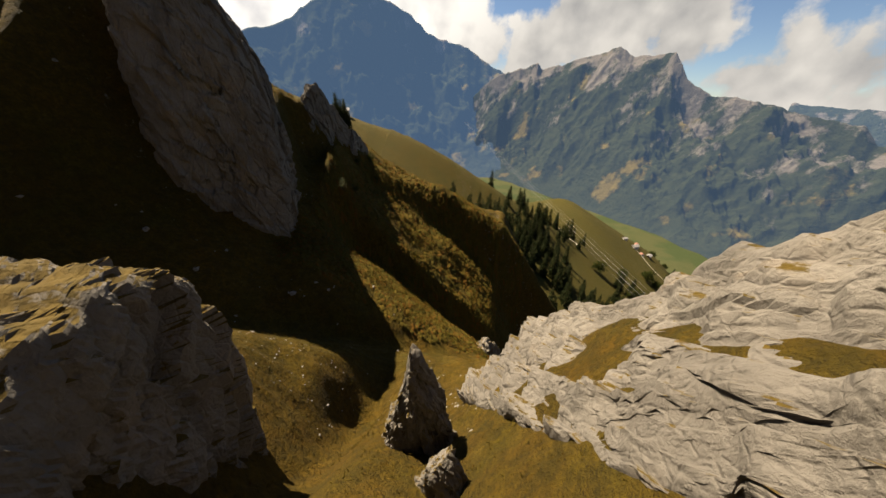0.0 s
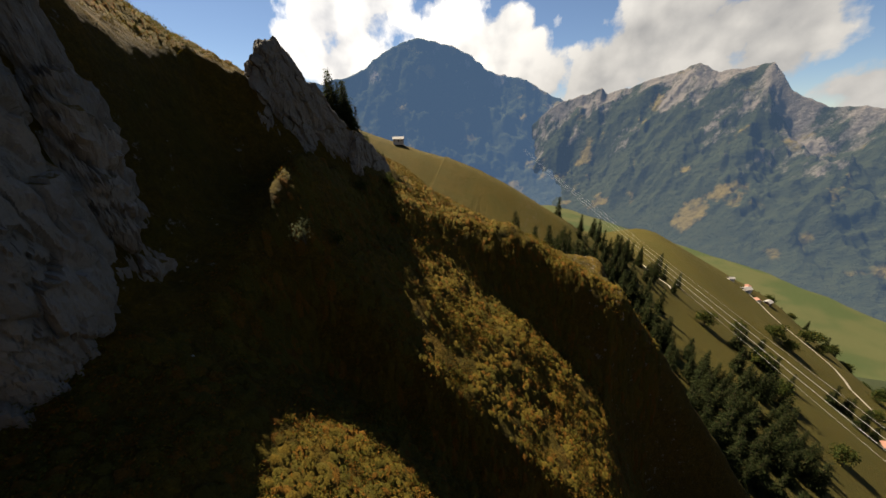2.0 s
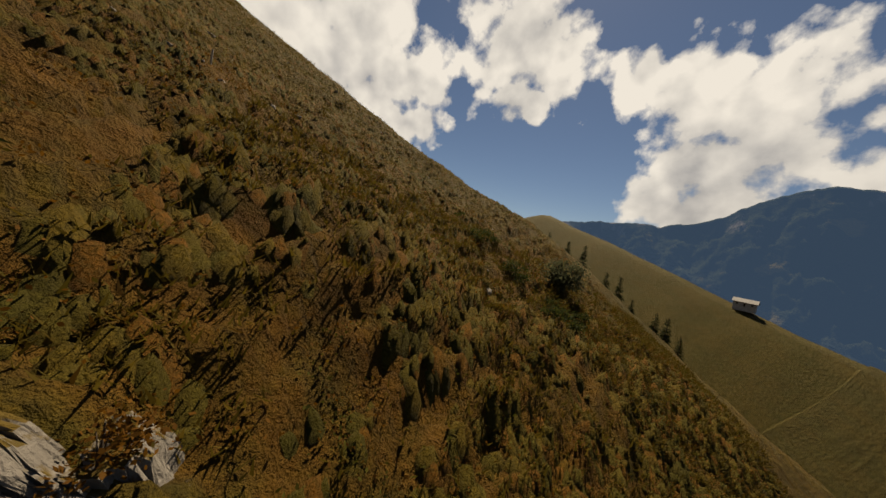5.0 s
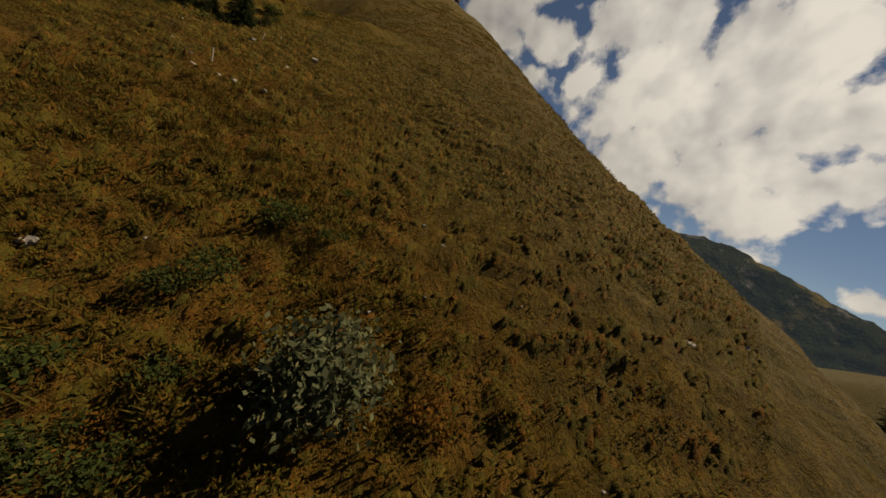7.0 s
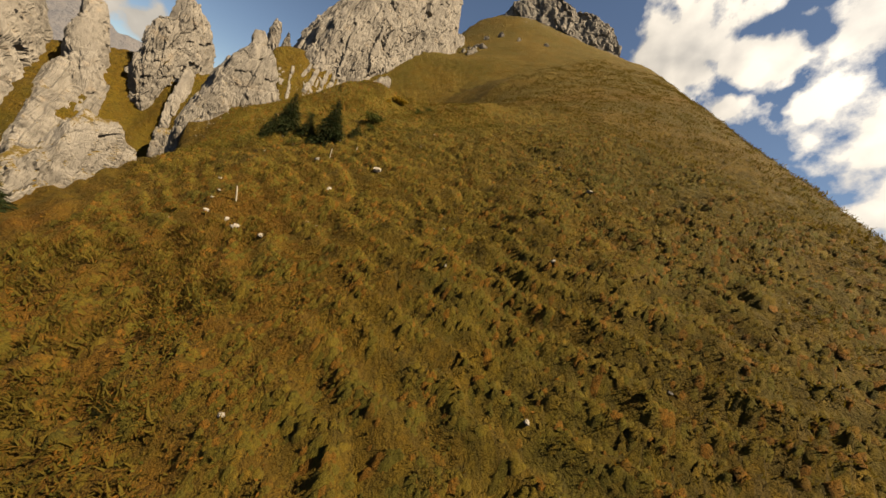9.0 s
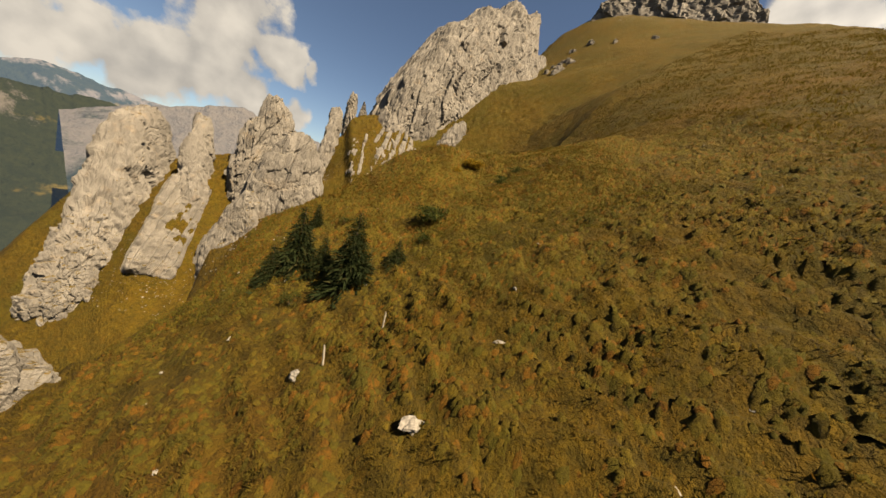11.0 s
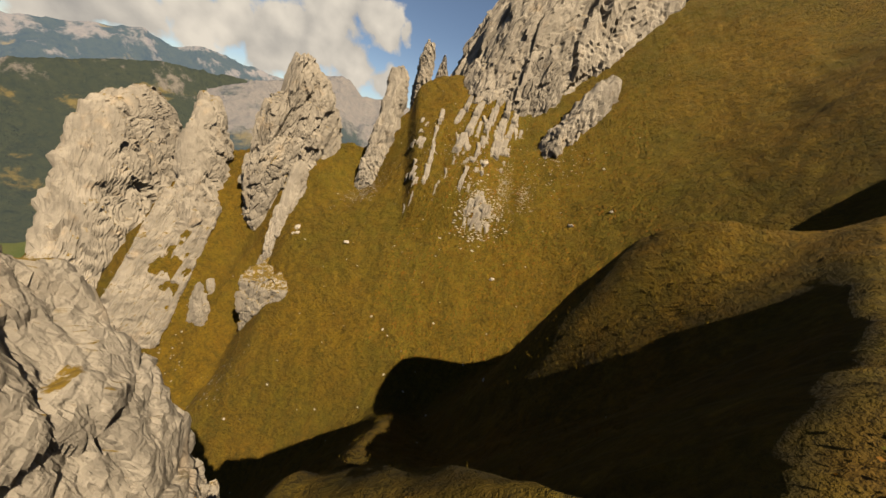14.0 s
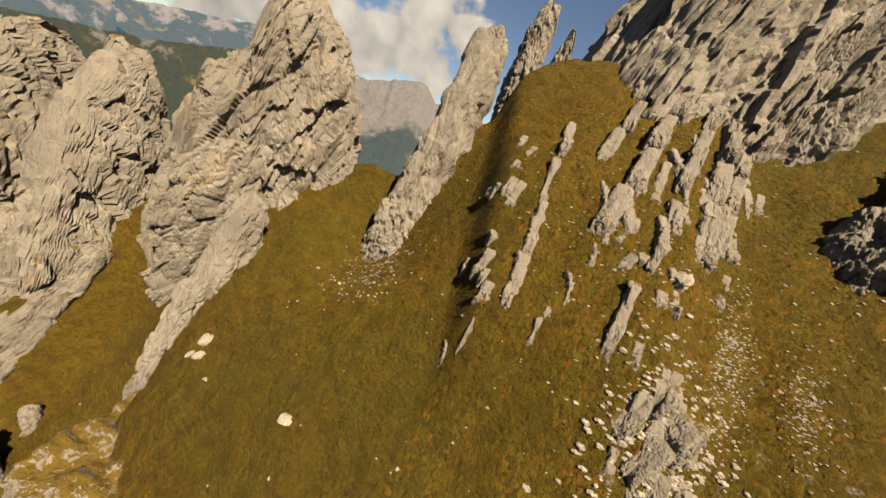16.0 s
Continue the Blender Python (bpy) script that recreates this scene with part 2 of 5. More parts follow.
    # ribs and runnels of the steep flank
    for ax, ay, bx, by, up, wide in ((4, 106, 28, 131, 1.5, 6), (-20, 66, 17, 83, 1.5, 5), (-22, 84, 0, 92, 2, 4),
                                     (30, 133, 60, 165, 6, 12), (-22, 50, -8, 60, 1.5, 5)):
        h = h + up * np.exp(-(near_line(fx, fy, ax, ay, bx, by) / wide) ** 2)
    # the raised turf rib under the great cliff, steep on one flank
    rib = smooth(-23.5, -25.6, x + 0.42 * (y + 12)) * smooth(-43, -35, x) * smooth(-8, -14, y) * smooth(-44, -34, y)
    h = h - 7.5 * np.exp(-((fx + 6.8) / 3.0) ** 2) * smooth(-4, 3, fy) * smooth(32, 16, fy)
    h = h - 4.5 * np.exp(-((x + 3) / 4.0) ** 2) * smooth(-2, 4, y) * smooth(17, 9, y)
    # the grassy gully between the rib and the wall
    h = h - 7.5 * np.exp(-((x - 7.5) / 5.5) ** 2) * smooth(-16, -5, y) * smooth(26, 8, y)
    h = h + 4.4 * rib + 10.5 * np.exp(-((x + 51) / 7) ** 2 - ((y - 21.5) / 5) ** 2) + 4.5 * np.exp(-((fx - 11) / 9) ** 2 - ((fy - 9) / 9) ** 2)
    # the smooth ridge with the cabin
    zc = sum(np.interp(fx + k, [-700, -118, -25, 20, 90, 400], [160, -19, -50, -77, -112, -330]) for k in (-45, -30, -15, 0, 15, 30, 45)) / 7
    h = np.where(y > 120, soft_max(h, zc - 0.42 * np.abs(fy - 362) - 0.0006 * (fy - 362) ** 2, 12.0), h)
    # the meadows below, the wooded edge and the valley floor
    meadow = -148 - 0.55 * fx + 0.19 * np.clip(fy, -200, 560) - 0.9 * np.maximum(0, fx - (430 + 0.1 * fy)) - 1.0 * np.maximum(0, -fy - 150) - 0.6 * np.maximum(0, fy - 640) - 0.35 * np.maximum(0, fy - 380) * smooth(300, 120, fx)
    h = np.where(x > -60, soft_max(h, meadow, 9.0), h)
    away = np.hypot(x + 43, y - 110)
    h = h + 0.24 * smooth(-20, 150, x - y + 153) * np.maximum(0, away - 140) * smooth(-70, -150, x)
    # behind the summit cliffs it drops away
    h = h - 1.1 * np.maximum(0, away - 262) * smooth(-95, -150, x) * smooth(40, -20, y)
    h = h - 0.75 * np.maximum(0, yc - y) - 0.1 * np.maximum(0, yc - y - 200)
    h = np.where(x < -320, h - 0.5 * (-320 - x), h)
    floor = np.where(y > -300, -740.0, -520.0) + 20 * np.sin(x / 260) * np.sin(y / 340)
    return soft_max(h, floor, 40.0)


def rough_land(x, y):
    """The ground with its hummocks and humps."""
    p = np.stack([x, y, np.zeros_like(x)], 1)
    near = np.exp(-(np.maximum(0, np.hypot(x + 30, y - 50) - 150) / 250))
    h = land(x, y)
    h = h + near * (1.0 * fbm(p / 13, 3, 0.5, 3) + 0.42 * fbm(p / 2.6, 3, 0.55, 9) + 0.26 * ridged(p / 1.5, 2, 0.5, 12))
    h = h + (1 - near) * (9 * fbm(p / 120, 4, 0.5, 5))
    # cattle steps across the open slope
    step = smooth(-52, -36, -np.abs(x + 58)) * smooth(55, 75, y) * smooth(135, 118, y)
    h = h + near * step * 0.34 * np.sin((p[:, 0] * 0.79 + p[:, 1] * 0.61) * 3.4 + 7 * fbm(p / 5, 3, 0.5, 21))
    d = crest_side(x, y)
    cliff = np.exp(-(d / 6) ** 2) * smooth(98, 90, y) * smooth(-50, -42, x) * smooth(1.5, -1.5, d)
    flank = smooth(-24, -14, x - FLANK_X) * smooth(60, 35, x) * smooth(54, 66, y) * smooth(146, 116, y)
    return h + cliff * 1.6 * ridged(p / 5, 3, 0.55, 14) + flank * (0.8 * ridged(p / 15, 3, 0.5, 44) + 0.5 * fbm(p / 4, 3, 0.5, 45) + 0.45 * ridged(p / 2.1, 2, 0.5, 46))


# ---- materials ----
class Graph:
    """A node material with short ways to add nodes."""

    def __init__(self, name, rough=0.9, gloss=0.2):
        self.mat = bpy.data.materials.new(name)
        self.mat.use_nodes = True
        self.nt = self.mat.node_tree
        self.shader = self.nt.nodes["Principled BSDF"]
        self.shader.inputs["Roughness"].default_value = rough
        self.shader.inputs["Specular IOR Level"].default_value = gloss
        self.where = self.nt.nodes.new("ShaderNodeTexCoord").outputs["Object"]

    def put(self, value, socket):
        if isinstance(value, (int, float)):
            socket.default_value = value
        elif isinstance(value, tuple):
            socket.default_value = (*value, 1) if len(value) == 3 else value
        else:
            self.nt.links.new(value, socket)

    def noise(self, scale, detail=4, rough=0.55, stretch=None, turn=(0, 0, 0)):
        t = self.nt.nodes.new("ShaderNodeTexNoise")
        self.put(float(scale), t.inputs["Scale"])
        self.put(float(detail), t.inputs["Detail"])
        self.put(float(rough), t.inputs["Roughness"])
        vec = self.where
        if stretch:
            m = self.nt.nodes.new("ShaderNodeMapping")
            m.inputs["Scale"].default_value, m.inputs["Rotation"].default_value = stretch, [radians(a) for a in turn]
            self.nt.links.new(vec, m.inputs[0])
            vec = m.outputs[0]
        self.nt.links.new(vec, t.inputs["Vector"])
        return t.outputs[0]

    def cells(self, scale, stretch=(1, 1, 1)):
        m = self.nt.nodes.new("ShaderNodeMapping")
        m.inputs["Scale"].default_value = stretch
        self.nt.links.new(self.where, m.inputs[0])
        t = self.nt.nodes.new("ShaderNodeTexVoronoi")
        t.feature = "DISTANCE_TO_EDGE"
        self.put(float(scale), t.inputs["Scale"])
        self.nt.links.new(m.outputs[0], t.inputs["Vector"])
        return t.outputs["Distance"]

    def math(self, op, a, b=0.0, clamp=False):
        m = self.nt.nodes.new("ShaderNodeMath")
        m.operation, m.use_clamp = op, clamp
        self.put(a, m.inputs[0])
        self.put(b, m.inputs[1])
        return m.outputs[0]

    def span(self, value, low, high):
        """value mapped from low..high to 0..1, smooth and clamped."""
        m = self.nt.nodes.new("ShaderNodeMapRange")
        m.interpolation_type = "SMOOTHSTEP"
        self.put(value, m.inputs["Value"])
        m.inputs["From Min"].default_value, m.inputs["From Max"].default_value = low, high
        return m.outputs[0]

    def mix(self, factor, a, b):
        m = self.nt.nodes.new("ShaderNodeMix")
        m.data_type = "RGBA"
        self.put(factor, m.inputs["Factor"])
        self.put(a, m.inputs["A"])
        self.put(b, m.inputs["B"])
        return m.outputs["Result"]

    def attribute(self, name):
        t = self.nt.nodes.new("ShaderNodeAttribute")
        t.attribute_name = name
        return t.outputs["Fac"]

    def island(self):
        return self.nt.nodes.new("ShaderNodeNewGeometry").outputs["Random Per Island"]

    def each(self):
        return self.nt.nodes.new("ShaderNodeObjectInfo").outputs["Random"]

    def up(self):
        s = self.nt.nodes.new("ShaderNodeSeparateXYZ")
        self.nt.links.new(self.nt.nodes.new("ShaderNodeNewGeometry").outputs["Normal"], s.inputs[0])
        return s.outputs["Z"]

    def done(self, color, bump=None, strength=0.5, depth=0.1, glow=None):
        self.put(color, self.shader.inputs["Base Color"])
        if bump is not None:
            b = self.nt.nodes.new("ShaderNodeBump")
            b.inputs["Strength"].default_value, b.inputs["Distance"].default_value = strength, depth
            self.put(bump, b.inputs["Height"])
            self.nt.links.new(b.outputs[0], self.shader.inputs["Normal"])
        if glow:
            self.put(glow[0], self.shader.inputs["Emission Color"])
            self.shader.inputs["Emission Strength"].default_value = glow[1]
        return self.mat


ROCK_PALE, ROCK_GREY, ROCK_DARK = (0.146, 0.131, 0.113), (0.102, 0.091, 0.078), (0.040, 0.036, 0.031)
GRASS_GOLD, GRASS_GREEN, GRASS_RUST, GRASS_DARK = (0.090, 0.055, 0.0045), (0.058, 0.045, 0.0040), (0.080, 0.037, 0.0038), (0.026, 0.020, 0.0030)


def rock_color(g, scale=1.0):
    broad = g.span(g.noise(0.16 * scale, 5, 0.6), 0.36, 0.66)
    c = g.mix(broad, ROCK_GREY, ROCK_PALE)
    streak = g.span(g.noise(0.5 * scale, 5, 0.65, (1, 1, 0.22), (8, 12, 0)), 0.52, 0.72)
    c = g.mix(g.math("MULTIPLY", streak, 0.55), c, ROCK_DARK)
    warm = g.span(g.noise(0.35 * scale, 3), 0.55, 0.75)
    c = g.mix(g.math("MULTIPLY", warm, 0.5), c, (0.1873, 0.1447, 0.1022))
    grain = g.span(g.noise(5.0 * scale, 4, 0.7), 0.3, 0.72)
    return g.mix(g.math("MULTIPLY", grain, 0.35), c, (0.08798, 0.07946, 0.06811))


def rock_relief(g, scale=1.0):
    joint = g.span(g.cells(0.45 * scale, (1, 1, 0.6)), 0.0, 0.05)
    crack = g.span(g.cells(1.7 * scale, (1, 1, 0.7)), 0.0, 0.10)
    a = g.math("MULTIPLY", g.noise(1.4 * scale, 8, 0.7, (1, 1, 0.6), (14, 10, 0)), 0.9)
    b = g.math("MULTIPLY", g.noise(6.0 * scale, 6, 0.7), 0.40)
    return g.math("ADD", g.math("ADD", a, b), g.math("ADD", g.math("MULTIPLY", joint, 0.14), g.math("MULTIPLY", crack, 0.12)))


def make_rock(name, moss=0.5):
    g = Graph(name, 0.92, 0.2)
    c = rock_color(g)
    flat = g.span(g.math("ADD", g.up(), g.math("MULTIPLY", g.math("SUBTRACT", g.noise(1.3, 7, 0.72), 0.5), 1.3)), 0.98 - 0.45 * moss, 1.14 - 0.45 * moss)
    turf = g.mix(g.noise(1.8, 4), GRASS_DARK, GRASS_GOLD)
    return g.done(g.mix(flat, c, turf), rock_relief(g), 0.75, 0.32)


def grass_color(g):
    big = g.span(g.noise(0.055, 4, 0.6), 0.38, 0.62)
    mid = g.span(g.noise(0.35, 5, 0.65), 0.36, 0.66)
    fine = g.span(g.noise(3.2, 5, 0.7), 0.28, 0.72)
    c = g.mix(big, GRASS_GREEN, GRASS_GOLD)
    c = g.mix(g.math("MULTIPLY", mid, 0.45), c, GRASS_RUST)
    clump = g.span(g.noise(0.95, 5, 0.68), 0.40, 0.66)
    c = g.mix(g.math("MULTIPLY", clump, 0.6), c, GRASS_DARK)
    heath = g.span(g.noise(0.21, 6, 0.72), 0.50, 0.62)
    c = g.mix(g.math("MULTIPLY", g.math("MULTIPLY", heath, g.span(g.noise(2.0, 4, 0.7), 0.42, 0.58)), 0.6), c, (0.030, 0.026, 0.0034))
    straw = g.span(g.noise(0.55, 6, 0.7), 0.56, 0.70)
    c = g.mix(g.math("MULTIPLY", straw, 0.55), c, (0.105, 0.070, 0.010))
    return g.mix(g.math("MULTIPLY", g.math("SUBTRACT", 1.0, fine), 0.7), c, GRASS_DARK)


def make_ground():
    g = Graph("alpine_turf", 0.95, 0.1)
    c = grass_color(g)
    c = g.mix(g.math("MULTIPLY", g.attribute("rust"), g.span(g.noise(0.5, 5, 0.65), 0.25, 0.75)), c, GRASS_RUST)
    c = g.mix(g.math("MULTIPLY", g.attribute("lush"), 0.75), c, (0.029, 0.027, 0.005))
    stone = g.span(g.math("ADD", g.attribute("stone"), g.math("MULTIPLY", g.math("SUBTRACT", g.noise(0.8, 7, 0.72), 0.5), 2.4)), 0.55, 0.75)
    c = g.mix(stone, c, rock_color(g))
    wood = g.span(g.math("ADD", g.attribute("wood"), g.math("MULTIPLY", g.math("SUBTRACT", g.noise(0.01, 6, 0.6), 0.5), 1.6)), 0.45, 0.6)
    c = g.mix(wood, c, g.mix(g.noise(0.08, 4), (0.01022, 0.01476, 0.006811), (0.02157, 0.02554, 0.01022)))
    field = g.mix(g.span(g.noise(0.006, 2), 0.4, 0.6), (0.024, 0.033, 0.012), (0.037, 0.040, 0.016))
    c = g.mix(g.attribute("field"), c, field)
    # hummocks a pace apart, tussocks on them, blades on those
    tuft = g.math("ADD", g.math("MULTIPLY", g.noise(0.9, 5, 0.65), 1.3), g.noise(2.4, 6, 0.72))
    tuft = g.math("ADD", tuft, g.math("MULTIPLY", g.noise(11.0, 3, 0.6), 0.3))
    return g.done(c, tuft, 1.0, 0.55)


# Distant air is put in as a faint blue emission over the slope colours.
def make_far(name, haze_glow, amount, woods=0.5, scale=1.0):
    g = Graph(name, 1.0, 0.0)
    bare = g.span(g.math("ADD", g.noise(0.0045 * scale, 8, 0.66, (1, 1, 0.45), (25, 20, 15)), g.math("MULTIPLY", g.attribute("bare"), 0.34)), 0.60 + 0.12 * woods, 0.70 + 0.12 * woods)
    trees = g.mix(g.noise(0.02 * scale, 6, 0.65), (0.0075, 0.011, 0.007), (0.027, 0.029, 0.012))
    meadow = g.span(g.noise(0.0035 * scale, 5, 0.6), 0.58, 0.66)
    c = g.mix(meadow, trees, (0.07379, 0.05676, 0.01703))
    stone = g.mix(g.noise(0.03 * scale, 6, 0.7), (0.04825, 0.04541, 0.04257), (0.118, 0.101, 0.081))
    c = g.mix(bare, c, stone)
    return g.done(c, g.noise(0.03 * scale, 7, 0.7), 1.0, 22.0, (haze_glow, amount))


def make_plain(name, a, b, scale=3.0, rough=0.8, gloss=0.3, depth=0.02):
    g = Graph(name, rough, gloss)
    t = g.noise(scale, 5, 0.65)
    return g.done(g.mix(g.span(t, 0.3, 0.7), a, b), t, 0.5, depth)


def make_leaf(name, a, b, c):
    g = Graph(name, 0.85, 0.08)
    r = g.island()
    col = g.mix(r, a, b)
    col = g.mix(g.span(r, 0.86, 0.9), col, c)
    col = g.mix(g.math("MULTIPLY", g.each(), 0.4), col, a)
    thin, both = g.nt.nodes.new("ShaderNodeBsdfTranslucent"), g.nt.nodes.new("ShaderNodeMixShader")
    g.put(col, thin.inputs["Color"])
    both.inputs[0].default_value = 0.42
    g.nt.links.new(g.shader.outputs[0], both.inputs[1])
    g.nt.links.new(thin.outputs[0], both.inputs[2])
    g.nt.links.new(both.outputs[0], g.nt.nodes["Material Output"].inputs["Surface"])
    return g.done(col)


MAT_ROCK = make_rock("limestone", 0.35)
MAT_MOSSY = make_rock("mossy_limestone", 0.75)
MAT_STONE = make_plain("pale_stone", (0.105, 0.094, 0.080), (0.195, 0.175, 0.148), 4.0, 0.9, 0.2, 0.05)
MAT_GROUND = make_ground()
# first colour and its strength: blue haze, glowing from the slopes themselves
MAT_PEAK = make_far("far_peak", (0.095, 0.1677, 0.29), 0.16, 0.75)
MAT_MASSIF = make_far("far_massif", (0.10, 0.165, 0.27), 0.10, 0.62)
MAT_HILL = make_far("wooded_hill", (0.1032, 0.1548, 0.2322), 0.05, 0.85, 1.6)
MAT_NEEDLE = make_leaf("spruce_needles", (0.01022, 0.01589, 0.005108), (0.02384, 0.02838, 0.007946), (0.03973, 0.03406, 0.01135))
MAT_LEAF = make_leaf("leaves_green", (0.01703, 0.02554, 0.005676), (0.04257, 0.04825, 0.01022), (0.07946, 0.06244, 0.01135))
MAT_LEAF_GREY = make_leaf("leaves_silver", (0.04541, 0.05108, 0.02554), (0.09649, 0.1022, 0.05108), (0.1135, 0.09649, 0.03973))
MAT_LEAF_GOLD = make_leaf("leaves_gold", (0.1135, 0.06811, 0.006811), (0.2384, 0.1476, 0.01135), (0.05676, 0.05676, 0.01135))
MAT_LEAF_RUST = make_leaf("leaves_rust", (0.0688, 0.03096, 0.0043), (0.1161, 0.05332, 0.00688), (0.0473, 0.043, 0.00688))
MAT_BLADE = make_leaf("grass_blades", (0.04541, 0.03519, 0.005108), (0.09082, 0.0596, 0.008514), (0.07379, 0.03519, 0.005676))
MAT_SHRUB = make_leaf("shrub_leaves", (0.0344, 0.03612, 0.00516), (0.0731, 0.0645, 0.0086), (0.1032, 0.0602, 0.00688))
def make_hummock():
    """Tussock grass: each hump of its own tint between olive, straw and rust, with fine blades."""
    g = Graph("tussock_turf", 0.95, 0.1)
    r = g.island()
    c = g.mix(r, (0.046, 0.038, 0.0040), (0.082, 0.051, 0.0048))
    c = g.mix(g.span(g.noise(0.16, 5, 0.65), 0.50, 0.64), c, (0.040, 0.034, 0.0040))
    c = g.mix(g.span(r, 0.76, 0.84), c, (0.086, 0.038, 0.0040))
    c = g.mix(g.math("MULTIPLY", g.span(g.noise(7.0, 4, 0.7), 0.35, 0.65), 0.6), c, GRASS_DARK)
    return g.done(c, g.noise(9.0, 5, 0.7), 1.0, 0.16)


MAT_HUMMOCK = make_hummock()
MAT_BARK = make_plain("bark", (0.02554, 0.01987, 0.01476), (0.07379, 0.05676, 0.04257), 9.0, 0.95, 0.1)


# ---- mesh helpers ----
def mesh_from(name, verts, faces, material, flat=False):
    me = bpy.data.meshes.new(name)
    verts, faces = np.asarray(verts, np.float32), np.asarray(faces, np.int32)
    k = faces.shape[1]
    me.vertices.add(len(verts))
    me.vertices.foreach_set("co", verts.ravel())
    me.loops.add(faces.size)
    me.loops.foreach_set("vertex_index", faces.ravel())
    me.polygons.add(len(faces))
    me.polygons.foreach_set("loop_start", np.arange(0, faces.size, k, dtype=np.int32))
    me.polygons.foreach_set("loop_total", np.full(len(faces), k, np.int32))
    me.update(calc_edges=True)
    me.polygons.foreach_set("use_smooth", np.full(len(faces), not flat))
    me.materials.append(material)
    return me


def give(me, name, values):
    me.attributes.new(name, "FLOAT", "POINT").data.foreach_set("value", np.asarray(values, np.float32))


def part(name, bm, material, parent=None, label=""):
    """Links a bmesh as one mesh object under a thing."""
    me = bpy.data.meshes.new(name)
    bm.to_mesh(me)
    bm.free()
    me.materials.append(material)
    ob = new(name, me)
    ob.parent = parent
    return tagged(ob, label)


def part_mesh(name, me, parent=None, label=""):
    ob = new(name, me)
    ob.parent = parent
    return tagged(ob, label)


def thing(name, place, label, category, group="", kind=""):
    ob = new(name)
    ob.location = place
    return tagged(ob, label, category, group, kind)


def grid_faces(nu, nv):
    a = (np.arange(nu - 1)[:, None] * nv + np.arange(nv - 1)[None]).ravel()
    return np.stack([a, a + nv, a + nv + 1, a + 1], 1)


def spread(low, high, step, reach, growth=1.065):
    """Grid lines: even from low to high, then ever wider out to reach."""
    mid = np.arange(low, high + step / 2, step)
    out, s, edge = [], step, 0.0
    while edge < reach:
        s *= growth
        edge += s
        out.append(edge)
    out = np.array(out)
    return np.concatenate([(low - out)[::-1], mid, high + out])


# ---- the ground: one sheet out to the horizon ----
def build_ground():
    xs, ys = spread(-84, 30, 0.46, 4600), spread(-40, 130, 0.46, 4600)
    gx, gy = (a.ravel() for a in np.meshgrid(xs, ys, indexing="ij"))
    z = rough_land(gx, gy)
    me = mesh_from("ground", np.stack([gx, gy, z], 1), grid_faces(len(xs), len(ys)), MAT_GROUND)
    d = crest_side(gx, gy)
    cliff = smooth(4.0, 0.5, np.abs(d + 1.5)) * (gy < 99) * smooth(-43, -37, gx) * smooth(96, 88, gy)
    flank = 0.42 * smooth(15, 23, gx) * smooth(66, 78, gy) * smooth(66, 36, gx)
    scree = 0.42 * np.exp(-(np.hypot((gx + 42) / 17, (gy + 14) / 9)) ** 2) + 0.2 * np.exp(-(np.hypot((gx - 9) / 9, (gy + 1) / 7)) ** 2)
    scree += 0.5 * np.exp(-(np.hypot((gx + 29) / 7, (gy - 50) / 4)) ** 2) + 0.34 * np.exp(-(np.hypot((gx + 5) / 6, (gy - 11) / 5)) ** 2) + 0.5 * np.exp(-(np.hypot((gx + 13) / 4, (gy + 17) / 5)) ** 2)
    scree += 0.30 * np.exp(-(np.hypot((gx + 20) / 16, (gy - 29) / 7)) ** 2)
    high = 0.5 * smooth(118, 150, z) * smooth(-110, -150, gx) * smooth(30, -60, gy)
    give(me, "stone", np.clip(high + 0.3 * cliff + flank + scree - 0.05, 0, 1))
    give(me, "rust", np.clip(smooth(-50, -38, gx) * smooth(66, 84, gy) * smooth(128, 110, gy) * (d > 0) + 0.6 * smooth(54, 40, gy) * smooth(30, 44, gy) * (d > 0), 0, 1))
    give(me, "lush", np.clip(smooth(60, 120, gx) + 0.7 * smooth(165, 260, gy), 0, 1) * smooth(-620, -480, z))
    wood = smooth(402, 477, gx - 0.12 * gy) * smooth(-690, -640, z)
    wood += smooth(-160, -260, gy) * smooth(-480, -440, z) * 0.8
    give(me, "wood", np.clip(wood, 0, 1))
    give(me, "field", smooth(-690, -715, z) + (gy < -300) * smooth(-470, -495, z))
    ob = new("ground", me)
    return tagged(ob, "steep alpine turf in gold, olive and rust", "ground", kind="structure")


